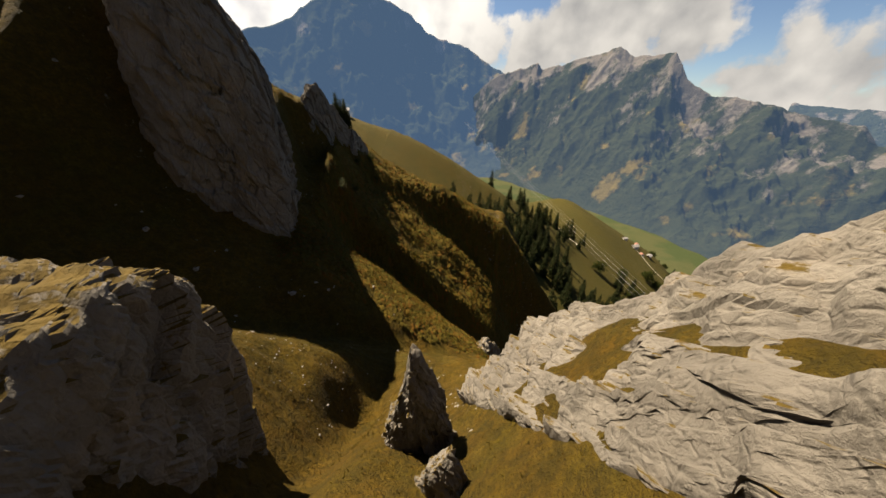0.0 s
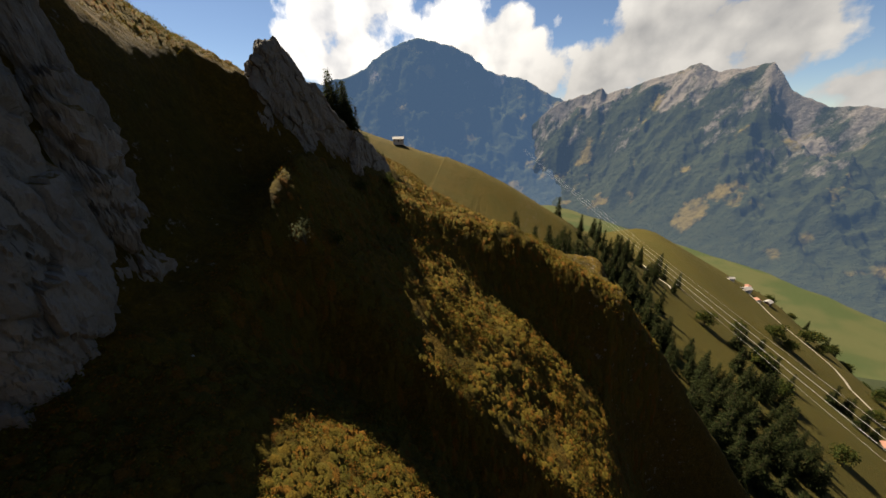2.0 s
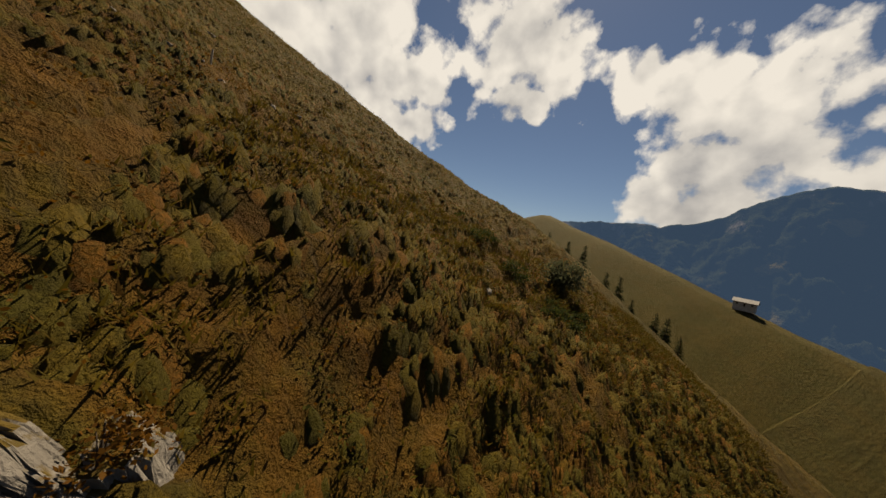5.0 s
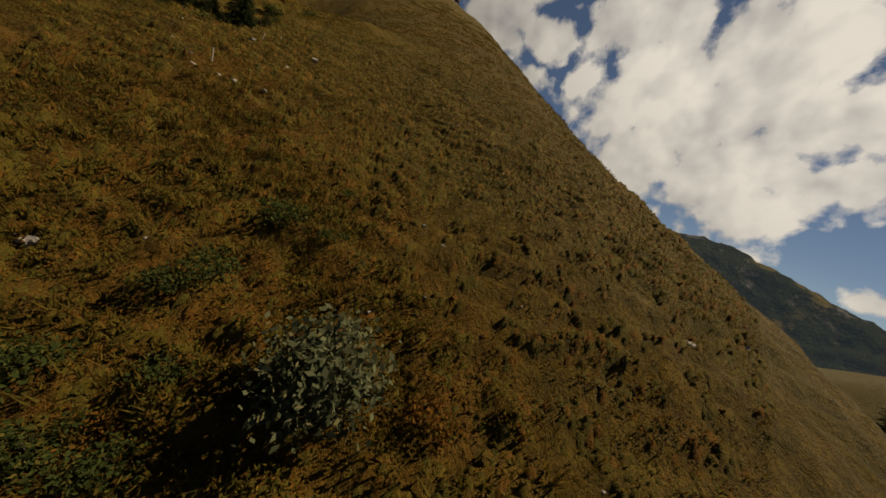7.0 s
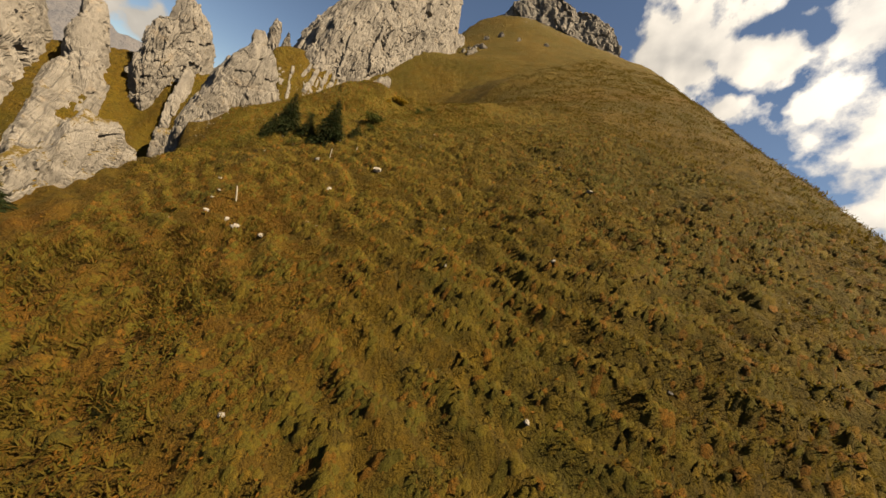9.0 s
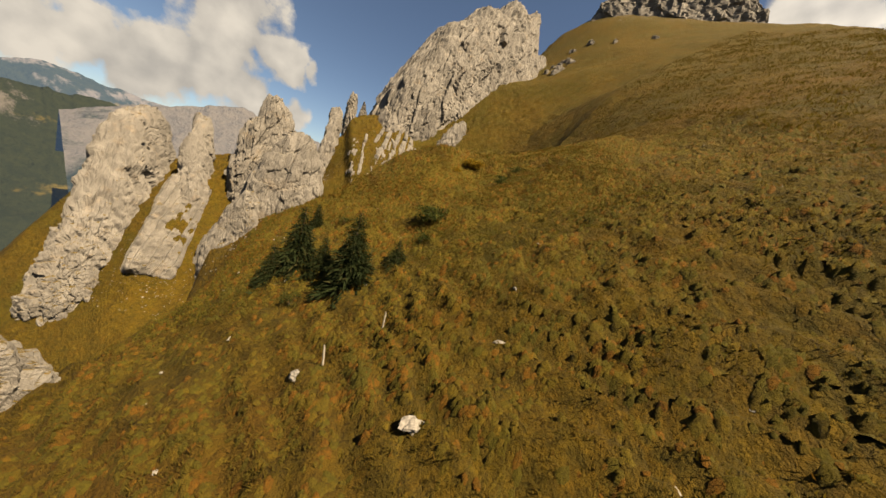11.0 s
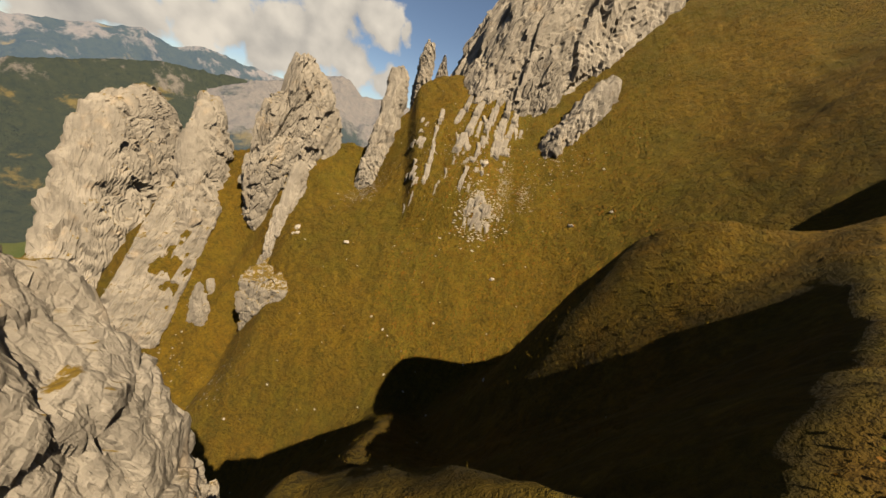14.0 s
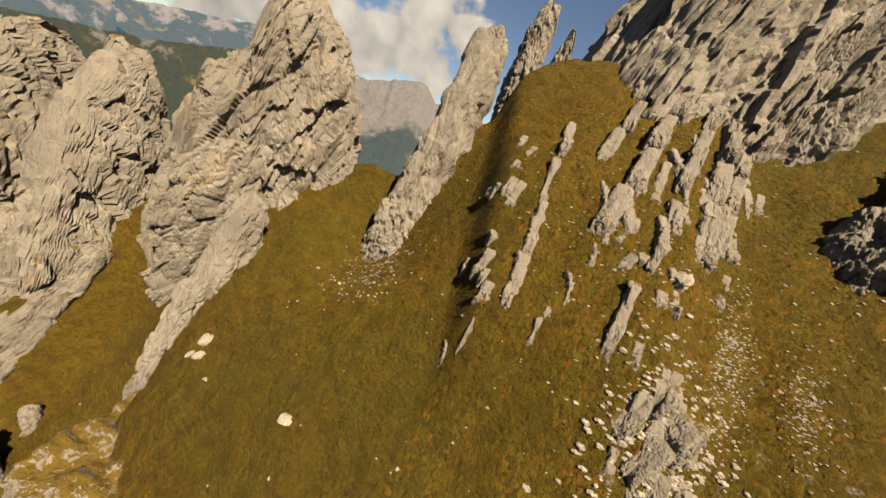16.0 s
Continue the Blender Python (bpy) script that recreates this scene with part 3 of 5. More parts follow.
# ---- far mountains ----
def build_mountain(name, label, crest, base, top, foot, material, rough, bare=0.3, seed=1, across=260, along=110):
    """A range seen from the spur: crest rows of azimuth and elevation, base and top radius rows by azimuth, foot height."""
    az = np.linspace(crest[0][0], crest[-1][0], across)
    flip = 1 if crest[0][0] < crest[-1][0] else -1
    col = lambda rows, k: np.interp(az * flip, [r[0] * flip for r in rows], [r[k] for r in rows])
    el, r0, r1 = col(crest, 1), col(base, 1), col(top, 1)
    el = el + 0.33 * ridged(np.stack([az * 0.55, 0 * az + seed, 0 * az], 1), 4, 0.6, seed + 40)
    s = np.concatenate([np.linspace(0, 1, along), 1 + np.linspace(0.03, 0.6, 14)])
    a, t = (v.ravel() for v in np.meshgrid(np.arange(across), s, indexing="ij"))
    a = a.astype(int)
    r = r0[a] + (r1 - r0)[a] * t
    ang = np.radians(az[a])
    x, y = -np.sin(ang) * r, np.cos(ang) * r
    ztop = np.tan(np.radians(el))[a] * r1[a]
    p = np.stack([x, y, np.zeros_like(x)], 1)
    up = np.where(t <= 1, 0.35 * t + 0.65 * t ** 1.9, 1 - 1.3 * (t - 1))
    z = foot + (ztop - foot) * up
    gate = np.clip(t * 3, 0, 1) * np.clip((1.0 - t) * 7, 0.06, 1)
    z = z + rough * gate * (ridged(p / 620, 6, 0.56, seed) + 0.25 * fbm(p / 90, 4, 0.55, seed + 8))
    me = mesh_from(name, np.stack([x, y, z], 1), grid_faces(across, len(s))[:, ::flip], material)
    give(me, "bare", np.clip(bare + 0.9 * (t - 0.55) * (t < 1.02), 0, 1))
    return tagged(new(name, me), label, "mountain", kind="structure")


def build_mountains():
    # their blue is painted haze, the glow of the far materials
    build_mountain("backdrop_peak", "high haze-blue mountain across the valley under cloud", [(62, 2), (50, 5), (39, 6.5), (30.5, 6.8), (25.4, 8.2), (20.7, 11.1), (18, 12.3), (15.2, 13.1), (12.5, 12.6), (10.7, 12.3), (7, 11), (5.2, 9.8), (4.2, 8.9), (1.8, 8), (-0.5, 7.4), (-3, 6.6), (-5.3, 5.2), (-9, 3.4), (-14, 2)],
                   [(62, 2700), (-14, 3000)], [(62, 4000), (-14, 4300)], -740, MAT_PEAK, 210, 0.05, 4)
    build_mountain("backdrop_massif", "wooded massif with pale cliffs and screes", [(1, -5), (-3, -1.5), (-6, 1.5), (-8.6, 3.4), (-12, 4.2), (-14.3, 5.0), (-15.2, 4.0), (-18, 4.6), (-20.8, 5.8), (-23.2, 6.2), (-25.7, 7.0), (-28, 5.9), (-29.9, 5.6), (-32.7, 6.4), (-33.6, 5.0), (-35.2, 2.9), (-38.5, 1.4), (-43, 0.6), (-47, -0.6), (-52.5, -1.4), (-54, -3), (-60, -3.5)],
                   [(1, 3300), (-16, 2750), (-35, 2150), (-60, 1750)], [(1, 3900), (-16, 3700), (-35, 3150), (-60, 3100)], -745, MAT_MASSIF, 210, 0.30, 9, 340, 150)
    build_mountain("backdrop_east", "haze-blue ridge beyond the valley", [(-46, 0.5), (-52, 0.2), (-60, -0.5), (-80, 3), (-100, 0), (-112, 1)], [(-46, 3300), (-112, 2500)], [(-46, 4300), (-112, 3600)], -740, MAT_PEAK, 120, 0.2, 12)
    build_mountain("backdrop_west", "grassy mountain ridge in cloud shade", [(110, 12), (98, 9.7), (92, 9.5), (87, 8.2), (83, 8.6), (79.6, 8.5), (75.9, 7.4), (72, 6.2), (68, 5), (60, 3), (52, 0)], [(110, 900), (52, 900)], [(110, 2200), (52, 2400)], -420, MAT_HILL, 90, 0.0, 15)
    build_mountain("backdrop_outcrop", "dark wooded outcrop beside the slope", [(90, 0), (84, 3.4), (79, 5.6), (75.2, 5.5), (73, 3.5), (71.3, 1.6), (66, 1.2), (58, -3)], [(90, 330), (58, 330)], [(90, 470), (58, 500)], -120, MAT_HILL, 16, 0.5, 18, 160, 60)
    build_mountain("backdrop_range", "haze-blue far range with scattered screes", [(-98, -1), (-106, 0), (-114, 1.6), (-122, 3.4), (-126, 4.5), (-128.9, 3.5), (-131.7, 4.4), (-139, 3.4), (-150, 2.5), (-170, 3)], [(-98, 2900), (-170, 2900)], [(-98, 4200), (-170, 4200)], -520, MAT_PEAK, 120, 0.25, 21)
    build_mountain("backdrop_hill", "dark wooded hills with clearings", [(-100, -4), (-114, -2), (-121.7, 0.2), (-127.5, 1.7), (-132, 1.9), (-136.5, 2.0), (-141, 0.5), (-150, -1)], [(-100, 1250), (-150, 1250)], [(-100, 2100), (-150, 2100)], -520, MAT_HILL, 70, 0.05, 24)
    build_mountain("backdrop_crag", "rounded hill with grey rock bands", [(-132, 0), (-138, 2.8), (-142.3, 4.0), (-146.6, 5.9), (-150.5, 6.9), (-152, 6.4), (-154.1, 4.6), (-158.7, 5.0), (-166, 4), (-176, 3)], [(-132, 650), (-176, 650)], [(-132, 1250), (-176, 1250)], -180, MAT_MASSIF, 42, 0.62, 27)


# ---- crags ----
def cube_shell(n):
    """The points of a cube's skin, n by n a side, and its quads, with shared edges merged."""
    g = np.linspace(-1, 1, n)
    u, v = (a.ravel() for a in np.meshgrid(g, g, indexing="ij"))
    one = np.ones_like(u)
    sides = [(u, v, one), (v, u, -one), (one, u, v), (-one, v, u), (v, one, u), (u, -one, v)]
    pts = np.concatenate([np.stack(s, 1) for s in sides])
    quads = np.concatenate([grid_faces(n, n) + k * n * n for k in range(6)])
    key = np.round((pts + 1) * (n - 1) / 2).astype(int)
    key = key[:, 0] * 4000000 + key[:, 1] * 2000 + key[:, 2]
    _, first, back = np.unique(key, return_index=True, return_inverse=True)
    return pts[first], back.ravel()[quads]


def crag_mesh(name, size, peaks, n=64, lean=(0, 0), block=2.2, rough=1.0, seed=1, square=4.5, strata=(0.3, 0.15), material=None, taper=0.45, ribs=1.0, squat=0.42, flat=True, grain=1.0):
    """A rock of size (length, thickness, height) about its foot: peaks give (place along -1..1, height 0..1)."""
    p, quads = cube_shell(n)
    q = p / (np.abs(p) ** square).sum(1)[:, None] ** (1 / square)
    L, T, H = size
    jag = 1 + 0.06 * value_noise(np.stack([q[:, 0] * L / 5, q[:, 1] * T / 9, 0 * q[:, 0] + seed], 1), seed) + 0.05 * value_noise(np.stack([q[:, 0] * L / 1.7, q[:, 1] * T / 3, 0 * q[:, 0]], 1), seed + 1)
    h = np.interp(q[:, 0], [k[0] for k in peaks], [k[1] for k in peaks]) * (1 + (jag - 1) * min(1, 14 / H))
    lift = (q[:, 2] + 1) / 2
    x = q[:, 0] * L / 2 * (1 - 0.25 * taper * lift)
    y = q[:, 1] * T / 2 * (1 - taper * lift)
    z = lift * h * H
    v = np.stack([x, y, z], 1)
    s = np.stack([v[:, 0] + strata[0] * v[:, 2], v[:, 1] + strata[1] * v[:, 2], v[:, 2] * squat + 0.08 * v[:, 0]], 1)
    s[:, 0] *= grain
    s = s + 0.10 * block * np.stack([fbm(v / block, 2, 0.5, seed + 60), fbm(v / block, 2, 0.5, seed + 70), 0 * x], 1)
    out = q / np.linalg.norm(q, axis=1)[:, None]
    out[:, 2] *= 0.45
    big, j1 = facets(s / block, seed, 0.85)
    mid, j2 = facets(s / (block * 0.42) + 5, seed + 50, 1.0)
    small, j3 = facets(s / (block * 0.17) + 9, seed + 90, 1.2)
    rib = ridged(np.stack([s[:, 0], s[:, 1], v[:, 2] * 0.1], 1) / (block * 1.3), 2, 0.5, seed + 3)
    bulk = fbm(v / (block * 3), 2, 0.5, seed + 4)
    d = rough * block * (0.36 * big - 0.09 * j1 ** 2 + 0.18 * mid - 0.04 * j2 ** 2 + 0.065 * small - 0.015 * j3 + 0.19 * ribs * rib + 0.22 * bulk)
    v = v + out * d[:, None] * (0.35 + 0.65 * np.clip(lift * 3, 0, 1))[:, None]
    v[:, 0] += lean[0] * v[:, 2]
    v[:, 1] += lean[1] * v[:, 2]
    return mesh_from(name, v, quads, material or MAT_ROCK, flat)


def crag(name, label, start, end, thick, foot, tops, category="rock", group="", tilt=(0, 0), **more):
    """A rock along the line from start to end: tops give (place along 0..1, height of the top in the world)."""
    (ax, ay), (bx, by) = start, end
    length, yaw = math.hypot(bx - ax, by - ay), math.atan2(by - ay, bx - ax)
    high = max(t for _, t in tops) - foot
    peaks = [(-1 + 2 * k, (t - foot) / high) for k, t in tops]
    ob = new(name, crag_mesh(name, (length, thick, high), peaks, **more))
    ob.location, ob.rotation_euler = ((ax + bx) / 2, (ay + by) / 2, foot), (radians(tilt[0]), radians(tilt[1]), yaw)
    return tagged(ob, label, category, group)


def bedded_slab(name, label, middle, plane, run, long, wide, deep):
    """A slab whose face lies in the plane z = a + b x + c y, its beds stepping down across the run."""
    (mx, my), (a, b, c) = middle, plane
    up = Vector((-b, -c, 1)).normalized()
    along = Vector((run[0], run[1], b * run[0] + c * run[1])).normalized()
    across = up.cross(along)
    me = crag_mesh(name, (long, wide, deep), [(-1, 1), (1, 1)], n=150, block=1.5, seed=30, rough=0.55, square=12, taper=0.05, ribs=0.5, grain=0.45, flat=True)
    v = np.empty(len(me.vertices) * 3)
    me.vertices.foreach_get("co", v)
    v = v.reshape(-1, 3)
    top = smooth(deep * 0.5, deep * 0.8, v[:, 2])
    p = np.stack([v[:, 0] * 0.12, v[:, 1] * 0.5, 0 * v[:, 0]], 1)
    bed = (v[:, 1] + 0.16 * v[:, 0] + 1.6 * fbm(p, 3, 0.5, 31)) / 2.3
    thin = (v[:, 1] + 0.22 * v[:, 0] + 1.0 * fbm(p * 2.1, 3, 0.5, 33)) / 0.62
    step = lambda q: smooth(0.0, 0.16, q % 1.0) - q % 1.0
    v[:, 2] += top * (0.62 * step(bed) + 0.17 * step(thin) + 0.35 * fbm(v / 4.0, 3, 0.5, 35))
    # the outer edge is broken into teeth
    v[:, 2] -= smooth(0.28 * wide, 0.5 * wide, -v[:, 1]) * top * (0.7 + 0.9 * fbm(np.stack([v[:, 0] / 2.2, 0 * v[:, 0], 0 * v[:, 0]], 1), 3, 0.5, 37))
    me.vertices.foreach_set("co", v.ravel())
    ob = new(name, me)
    foot = Vector((mx, my, a + b * mx + c * my)) - up * deep
    ob.matrix_world = Matrix((along, across, up)).transposed().to_4x4()
    ob.matrix_world.translation = foot
    return tagged(ob, label, "rock")


def build_crags():
    # the great fin of the spur, pale on the sunny side and shaded over the bowl
    crag("rock_fin", "tall pale limestone fin on the grassy spur", (-33.3, 37.6), (-18.8, 44.6), 9.8, -32, [(0, 11), (0.1, 16.5), (0.28, 20.2), (0.45, 19.2), (0.62, 15.5), (0.8, 10), (1, 3)], n=130, block=3.0, seed=3, taper=0.30, squat=0.62, rough=0.55)
    crag("rock_ridge", "low broken limestone ridge below the tall fin", (-27.2, 46.4), (-20.6, 49.4), 4.6, -24, [(0, 12), (0.3, 11), (0.6, 8), (0.85, 4), (1, -1.5)], n=60, block=1.8, seed=5, taper=0.35, squat=0.6, material=MAT_MOSSY)
    # the second fin further along the spur
    crag("rock_fin", "grey limestone fin with a ragged top", (-25.8, 66), (-18, 79), 4.2, -21, [(0, -3), (0.1, 0.6), (0.2, 2.4), (0.36, 1.8), (0.48, 0.6), (0.62, -2.2), (0.8, -5.4), (1, -8.2)], rough=0.9, n=91, block=1.5, seed=8, taper=0.35, material=MAT_MOSSY)
    crag("cliff", "low shaded limestone cliff under the spruces", (-18.2, 75), (-17.1, 94.5), 3.8, -34, [(0, -5.8), (0.16, -7.2), (0.32, -9.2), (0.47, -11.4), (0.64, -14), (0.77, -17), (0.88, -21), (1, -27)], rough=0.9, n=83, block=1.3, seed=12, taper=0.25, material=MAT_MOSSY)
    # the towers round the notch
    crag("rock_tower", "massive pale limestone tower with blocky faces", (-1.0, -26), (10, -9), 10, -4, [(0, 22), (0.12, 30), (0.35, 34.5), (0.5, 33.5), (0.62, 27), (0.8, 25), (1, 14)], n=98, block=3.0, seed=21, taper=0.38, ribs=0.6)
    crag("rock_rib", "low rock rib running down from the tower", (-1.0, -14), (-0.4, -3), 4.0, -14, [(0, 18), (0.3, 13), (0.55, 7), (0.8, 2), (1, -2)], n=70, block=1.5, seed=23, taper=0.3)
    crag("rock_wall", "ribbed limestone wall above the gully", (14.5, 4), (22, -17), 8.5, -16, [(0, -11), (0.12, -8), (0.25, 2), (0.4, 9), (0.55, 17), (0.75, 23), (0.88, 25), (1, 21)], n=83, block=2.8, seed=25, taper=0.45)
    crag("rock_wall", "long ribbed limestone wall with grassy ledges", (26.5, 22), (35.5, -18), 17, -34, [(0, -22), (0.15, -13), (0.28, -6), (0.4, 5), (0.5, 12), (0.6, 18), (0.75, 21), (0.9, 24), (1, 19)], n=98, block=3.2, seed=26, taper=0.45)
    bedded_slab("rock_slab", "broad weathered limestone slab split by long cracks", (14.8, 4.2), (-20.5, 1.18, -0.944), (-4.2, 19.0), 30, 10.2, 6.0)
    crag("rock_spire", "leaning limestone spire above the gap", (-11.2, -18.5), (-11.8, -33), 6.5, 4, [(0, 15), (0.25, 22), (0.5, 31), (0.72, 38.5), (0.85, 39), (1, 34)], n=70, block=1.8, seed=31, lean=(0.0, -0.03), taper=0.5)
    crag("rock_pillar", "slender rock pillar on the skyline", (-11.5, -45), (-15, -48), 4.5, 26, [(0, 44), (0.4, 49), (0.7, 48.5), (1, 42)], n=50, block=1.3, seed=34, taper=0.4)
    crag("rock_pillar", "shorter rock pillar with a notched head", (-16, -47), (-19.5, -49), 4, 26, [(0, 40), (0.4, 46.5), (0.6, 44.5), (1, 41)], n=50, block=1.2, seed=35, taper=0.4)
    crag("cliff", "great ribbed limestone cliff over the bowl", (-92, -83), (-19, -40), 42, 12, [(0, 112), (0.1, 117), (0.16, 109), (0.28, 110), (0.36, 101), (0.48, 100), (0.56, 91), (0.68, 85), (0.75, 77), (0.9, 59), (1, 42)], n=121, block=4.2, seed=37, taper=0.36, ribs=1.0, rough=0.75)
    crag("rock_buttress", "bulging grey buttress at the cliff foot", (-49, -38), (-38, -35), 9, 18, [(0, 46), (0.5, 49), (1, 44)], n=70, block=2.6, seed=39, taper=0.35, ribs=0.4)
    crag("summit_cliff", "banded limestone cliffs of the grassy summit", (-132, -140), (-232, -86), 26, 118, [(0, 150), (0.08, 166), (0.25, 172), (0.4, 176), (0.55, 171), (0.7, 174), (0.85, 170), (0.95, 162), (1, 146)], category="cliff", n=90, block=9.0, seed=43, taper=0.45, ribs=0.9, rough=0.6, squat=0.7)
    crag("cliff", "upper limestone crags below the summit", (-108, -104), (-88, -76), 16, 58, [(0, 96), (0.4, 104), (0.7, 94), (1, 84)], n=60, block=3.2, seed=41, taper=0.5)
    crag("rock_slab", "tilted limestone slab leaning on the turf", (-47, -24.0), (-61, -36), 8, 14, [(0, 30), (0.35, 36.5), (0.7, 43.5), (0.9, 46.5), (1, 42)], n=70, block=1.7, seed=45, taper=0.45)
    # rock bands and shelves of the upper slope
    rng = np.random.default_rng(47)
    for k in range(12):
        x, y = rng.uniform(-150, -96), rng.uniform(-92, -62)
        z, long, ang = on_land(x, y), rng.uniform(3.0, 9.0), rng.normal(0.4, 0.3)
        cx, cy = math.cos(ang) * long / 2, math.sin(ang) * long / 2
        up = rng.uniform(0.1, 0.7)
        crag("rock", "grey limestone shelf in the steep turf", (x - cx, y - cy), (x + cx, y + cy), rng.uniform(2, 4), z - 3.5, [(0, z + up * 0.4), (0.5, z + up), (1, z + up * 0.6)], group="rock shelves", n=26, block=1.4, seed=int(rng.integers(9999)), taper=0.4, material=MAT_MOSSY if k % 2 else MAT_ROCK)
    crag("rock", "spiky upright limestone rock in the turf", (4.6, 4.6), (8.6, 4.4), 3.0, -18, [(0, -14.5), (0.25, -11.8), (0.45, -8.6), (0.55, -9.0), (0.75, -10.6), (1, -13)], n=70, block=0.7, seed=52, taper=0.5)
    crag("rock", "low cracked limestone block in the turf", (7.2, 1.5), (8.6, 0.3), 1.5, -14, [(0, -11.2), (0.5, -9.6), (1, -10.4)], n=40, block=0.7, seed=55, taper=0.3)
    crag("rock_ledge", "shaded limestone ledge capped with golden turf", (-6.0, 4.6), (-5.0, -8.5), 9.0, -22, [(0, -4.4), (0.3, -3.9), (0.6, -3.0), (1, -0.5)], n=84, block=1.7, seed=57, taper=0.02, square=12, rough=0.75, material=MAT_MOSSY)
    # broken ribs of blocks that run down the turf below the great cliff
    rng = np.random.default_rng(61)
    for ax, ay, bx, by, w, count, long_most in ((-30.5, -19.5, -37, -29, 0.9, 9, 3.6), (-33.5, -18, -39, -28, 0.7, 10, 2.6), (-40, -21, -42.5, -31, 1.0, 8, 3.6), (-36, -14, -38.5, -24, 0.6, 9, 1.6), (-25.8, -11, -20.5, -25, 0.7, 14, 1.8),
                                                (-29, -12.5, -33, -22, 0.5, 9, 1.4), (-41.5, -9.5, -36.5, -12, 0.75, 16, 1.5), (-40, -12.5, -37.5, -13.5, 0.6, 8, 1.2)):
        for k in range(count):
            t = (k + rng.uniform(0.0, 1.0)) / count
            x, y = ax + (bx - ax) * t + rng.normal(0, 0.55), ay + (by - ay) * t + rng.normal(0, 0.55)
            z, long, wide = on_land(x, y), rng.uniform(0.6, long_most), w * rng.uniform(0.8, 2.0)
            ang = math.atan2(-1.0, 0.25) + rng.normal(0, 0.3)
            cx, cy = math.cos(ang) * long / 2, math.sin(ang) * long / 2
            ends = [on_land(x + e * cx, y + e * cy) + w * rng.uniform(0.05, 0.45) for e in (-1, 0, 1)]
            crag("rock", "broken limestone block in the turf under the cliff", (x - cx, y - cy), (x + cx, y + cy), wide, min(ends) - 1.0, [(0, ends[0]), (0.5, ends[1]), (1, ends[2])], group="rib blocks", n=15, block=0.6, rough=0.7, seed=int(rng.integers(9999)), square=8, taper=0.25)
    # upright beds of limestone that break out of the rib below the great cliff
    rng = np.random.default_rng(63)
    for ax, ay, bx, by, w, up in ((-33.8, -36, -31.0, -19.5, 1.7, 1.9), (-38.6, -35, -38.6, -21, 1.9, 2.1), (-36.4, -33, -35.2, -20, 1.1, 1.3), (-34.6, -20.5, -34.2, -13.0, 0.9, 0.8), (-30.0, -34, -28.6, -24, 1.3, 1.2),
                                  (-41.0, -33, -40.2, -22, 1.3, 1.2), (-24.6, -27, -27.2, -12.5, 1.0, 0.7), (-40.3, -13.2, -37.2, -9.8, 2.2, 0.6), (-38.2, -13.4, -36.0, -10.6, 1.8, 0.5)):
        long = math.hypot(bx - ax, by - ay)
        count = max(2, int(long / 3.2))
        for k in range(count):
            t0, t1 = (k + rng.uniform(-0.12, 0.1)) / count, (k + rng.uniform(0.8, 1.12)) / count
            sx, sy = rng.normal(0, 0.22), rng.normal(0, 0.22)
            p, q = (ax + (bx - ax) * t0 + sx, ay + (by - ay) * t0 + sy), (ax + (bx - ax) * t1 + sx, ay + (by - ay) * t1 + sy)
            fade = 1.0 - 0.6 * k / count
            tops = [(e, on_land(p[0] + (q[0] - p[0]) * e, p[1] + (q[1] - p[1]) * e) + up * fade * rng.uniform(0.45, 1.15)) for e in (0.0, 0.25, 0.5, 0.75, 1.0)]
            crag("rock", "upright limestone bed breaking out of the turf", p, q, w * rng.uniform(0.7, 1.2), min(z for _, z in tops) - 2.2, tops, group="upright beds", n=26, block=0.75, rough=0.9, seed=int(rng.integers(9999)), square=9, taper=0.2)
    crag("rock", "pale lichened outcrop on the shaded spur", (21.5, 76), (26.5, 80), 4, -65, [(0, -56), (0.5, -53.5), (1, -57)], n=50, block=1.5, seed=71)
    crag("rock", "pale rocky nose over the gully", (15.5, 42), (22.5, 51), 6, -63, [(0, -49.5), (0.5, -49.5), (1, -55)], n=50, block=1.6, seed=72)
    crag("rock", "dark crag on the sunny spur", (2, 93), (10, 97), 6, -46, [(0, -37), (0.5, -34.5), (1, -38)], n=50, block=1.7, seed=73)


def on_land(x, y):
    return rough_land(np.array([x], float), np.array([y], float))[0]


# ---- trees ----
def sprays(centers, ways, length, width, rng, count, droop=0.25, grow=None):
    """Small leaf or needle blades about the points, pointing roughly along ways: three-cornered, one island each."""
    k = np.repeat(np.arange(len(centers)), count)
    way = ways[k] + rng.normal(0, 0.45, (len(k), 3))
    way[:, 2] -= droop * rng.random(len(k))
    way /= np.linalg.norm(way, axis=1)[:, None] + 1e-9
    side = np.cross(way, rng.normal(0, 1, (len(k), 3)))
    side /= np.linalg.norm(side, axis=1)[:, None] + 1e-9
    size = (0.6 + 0.8 * rng.random(len(k)))[:, None]
    if grow is not None:
        size = size * grow[k][:, None]
    base = centers[k] + rng.normal(0, width, (len(k), 3))
    a, b, c = base - side * width * size * 0.5, base + side * width * size * 0.5, base + way * length * size
    v = np.stack([a, b, c], 1).reshape(-1, 3)
    return v, np.arange(len(v)).reshape(-1, 3)


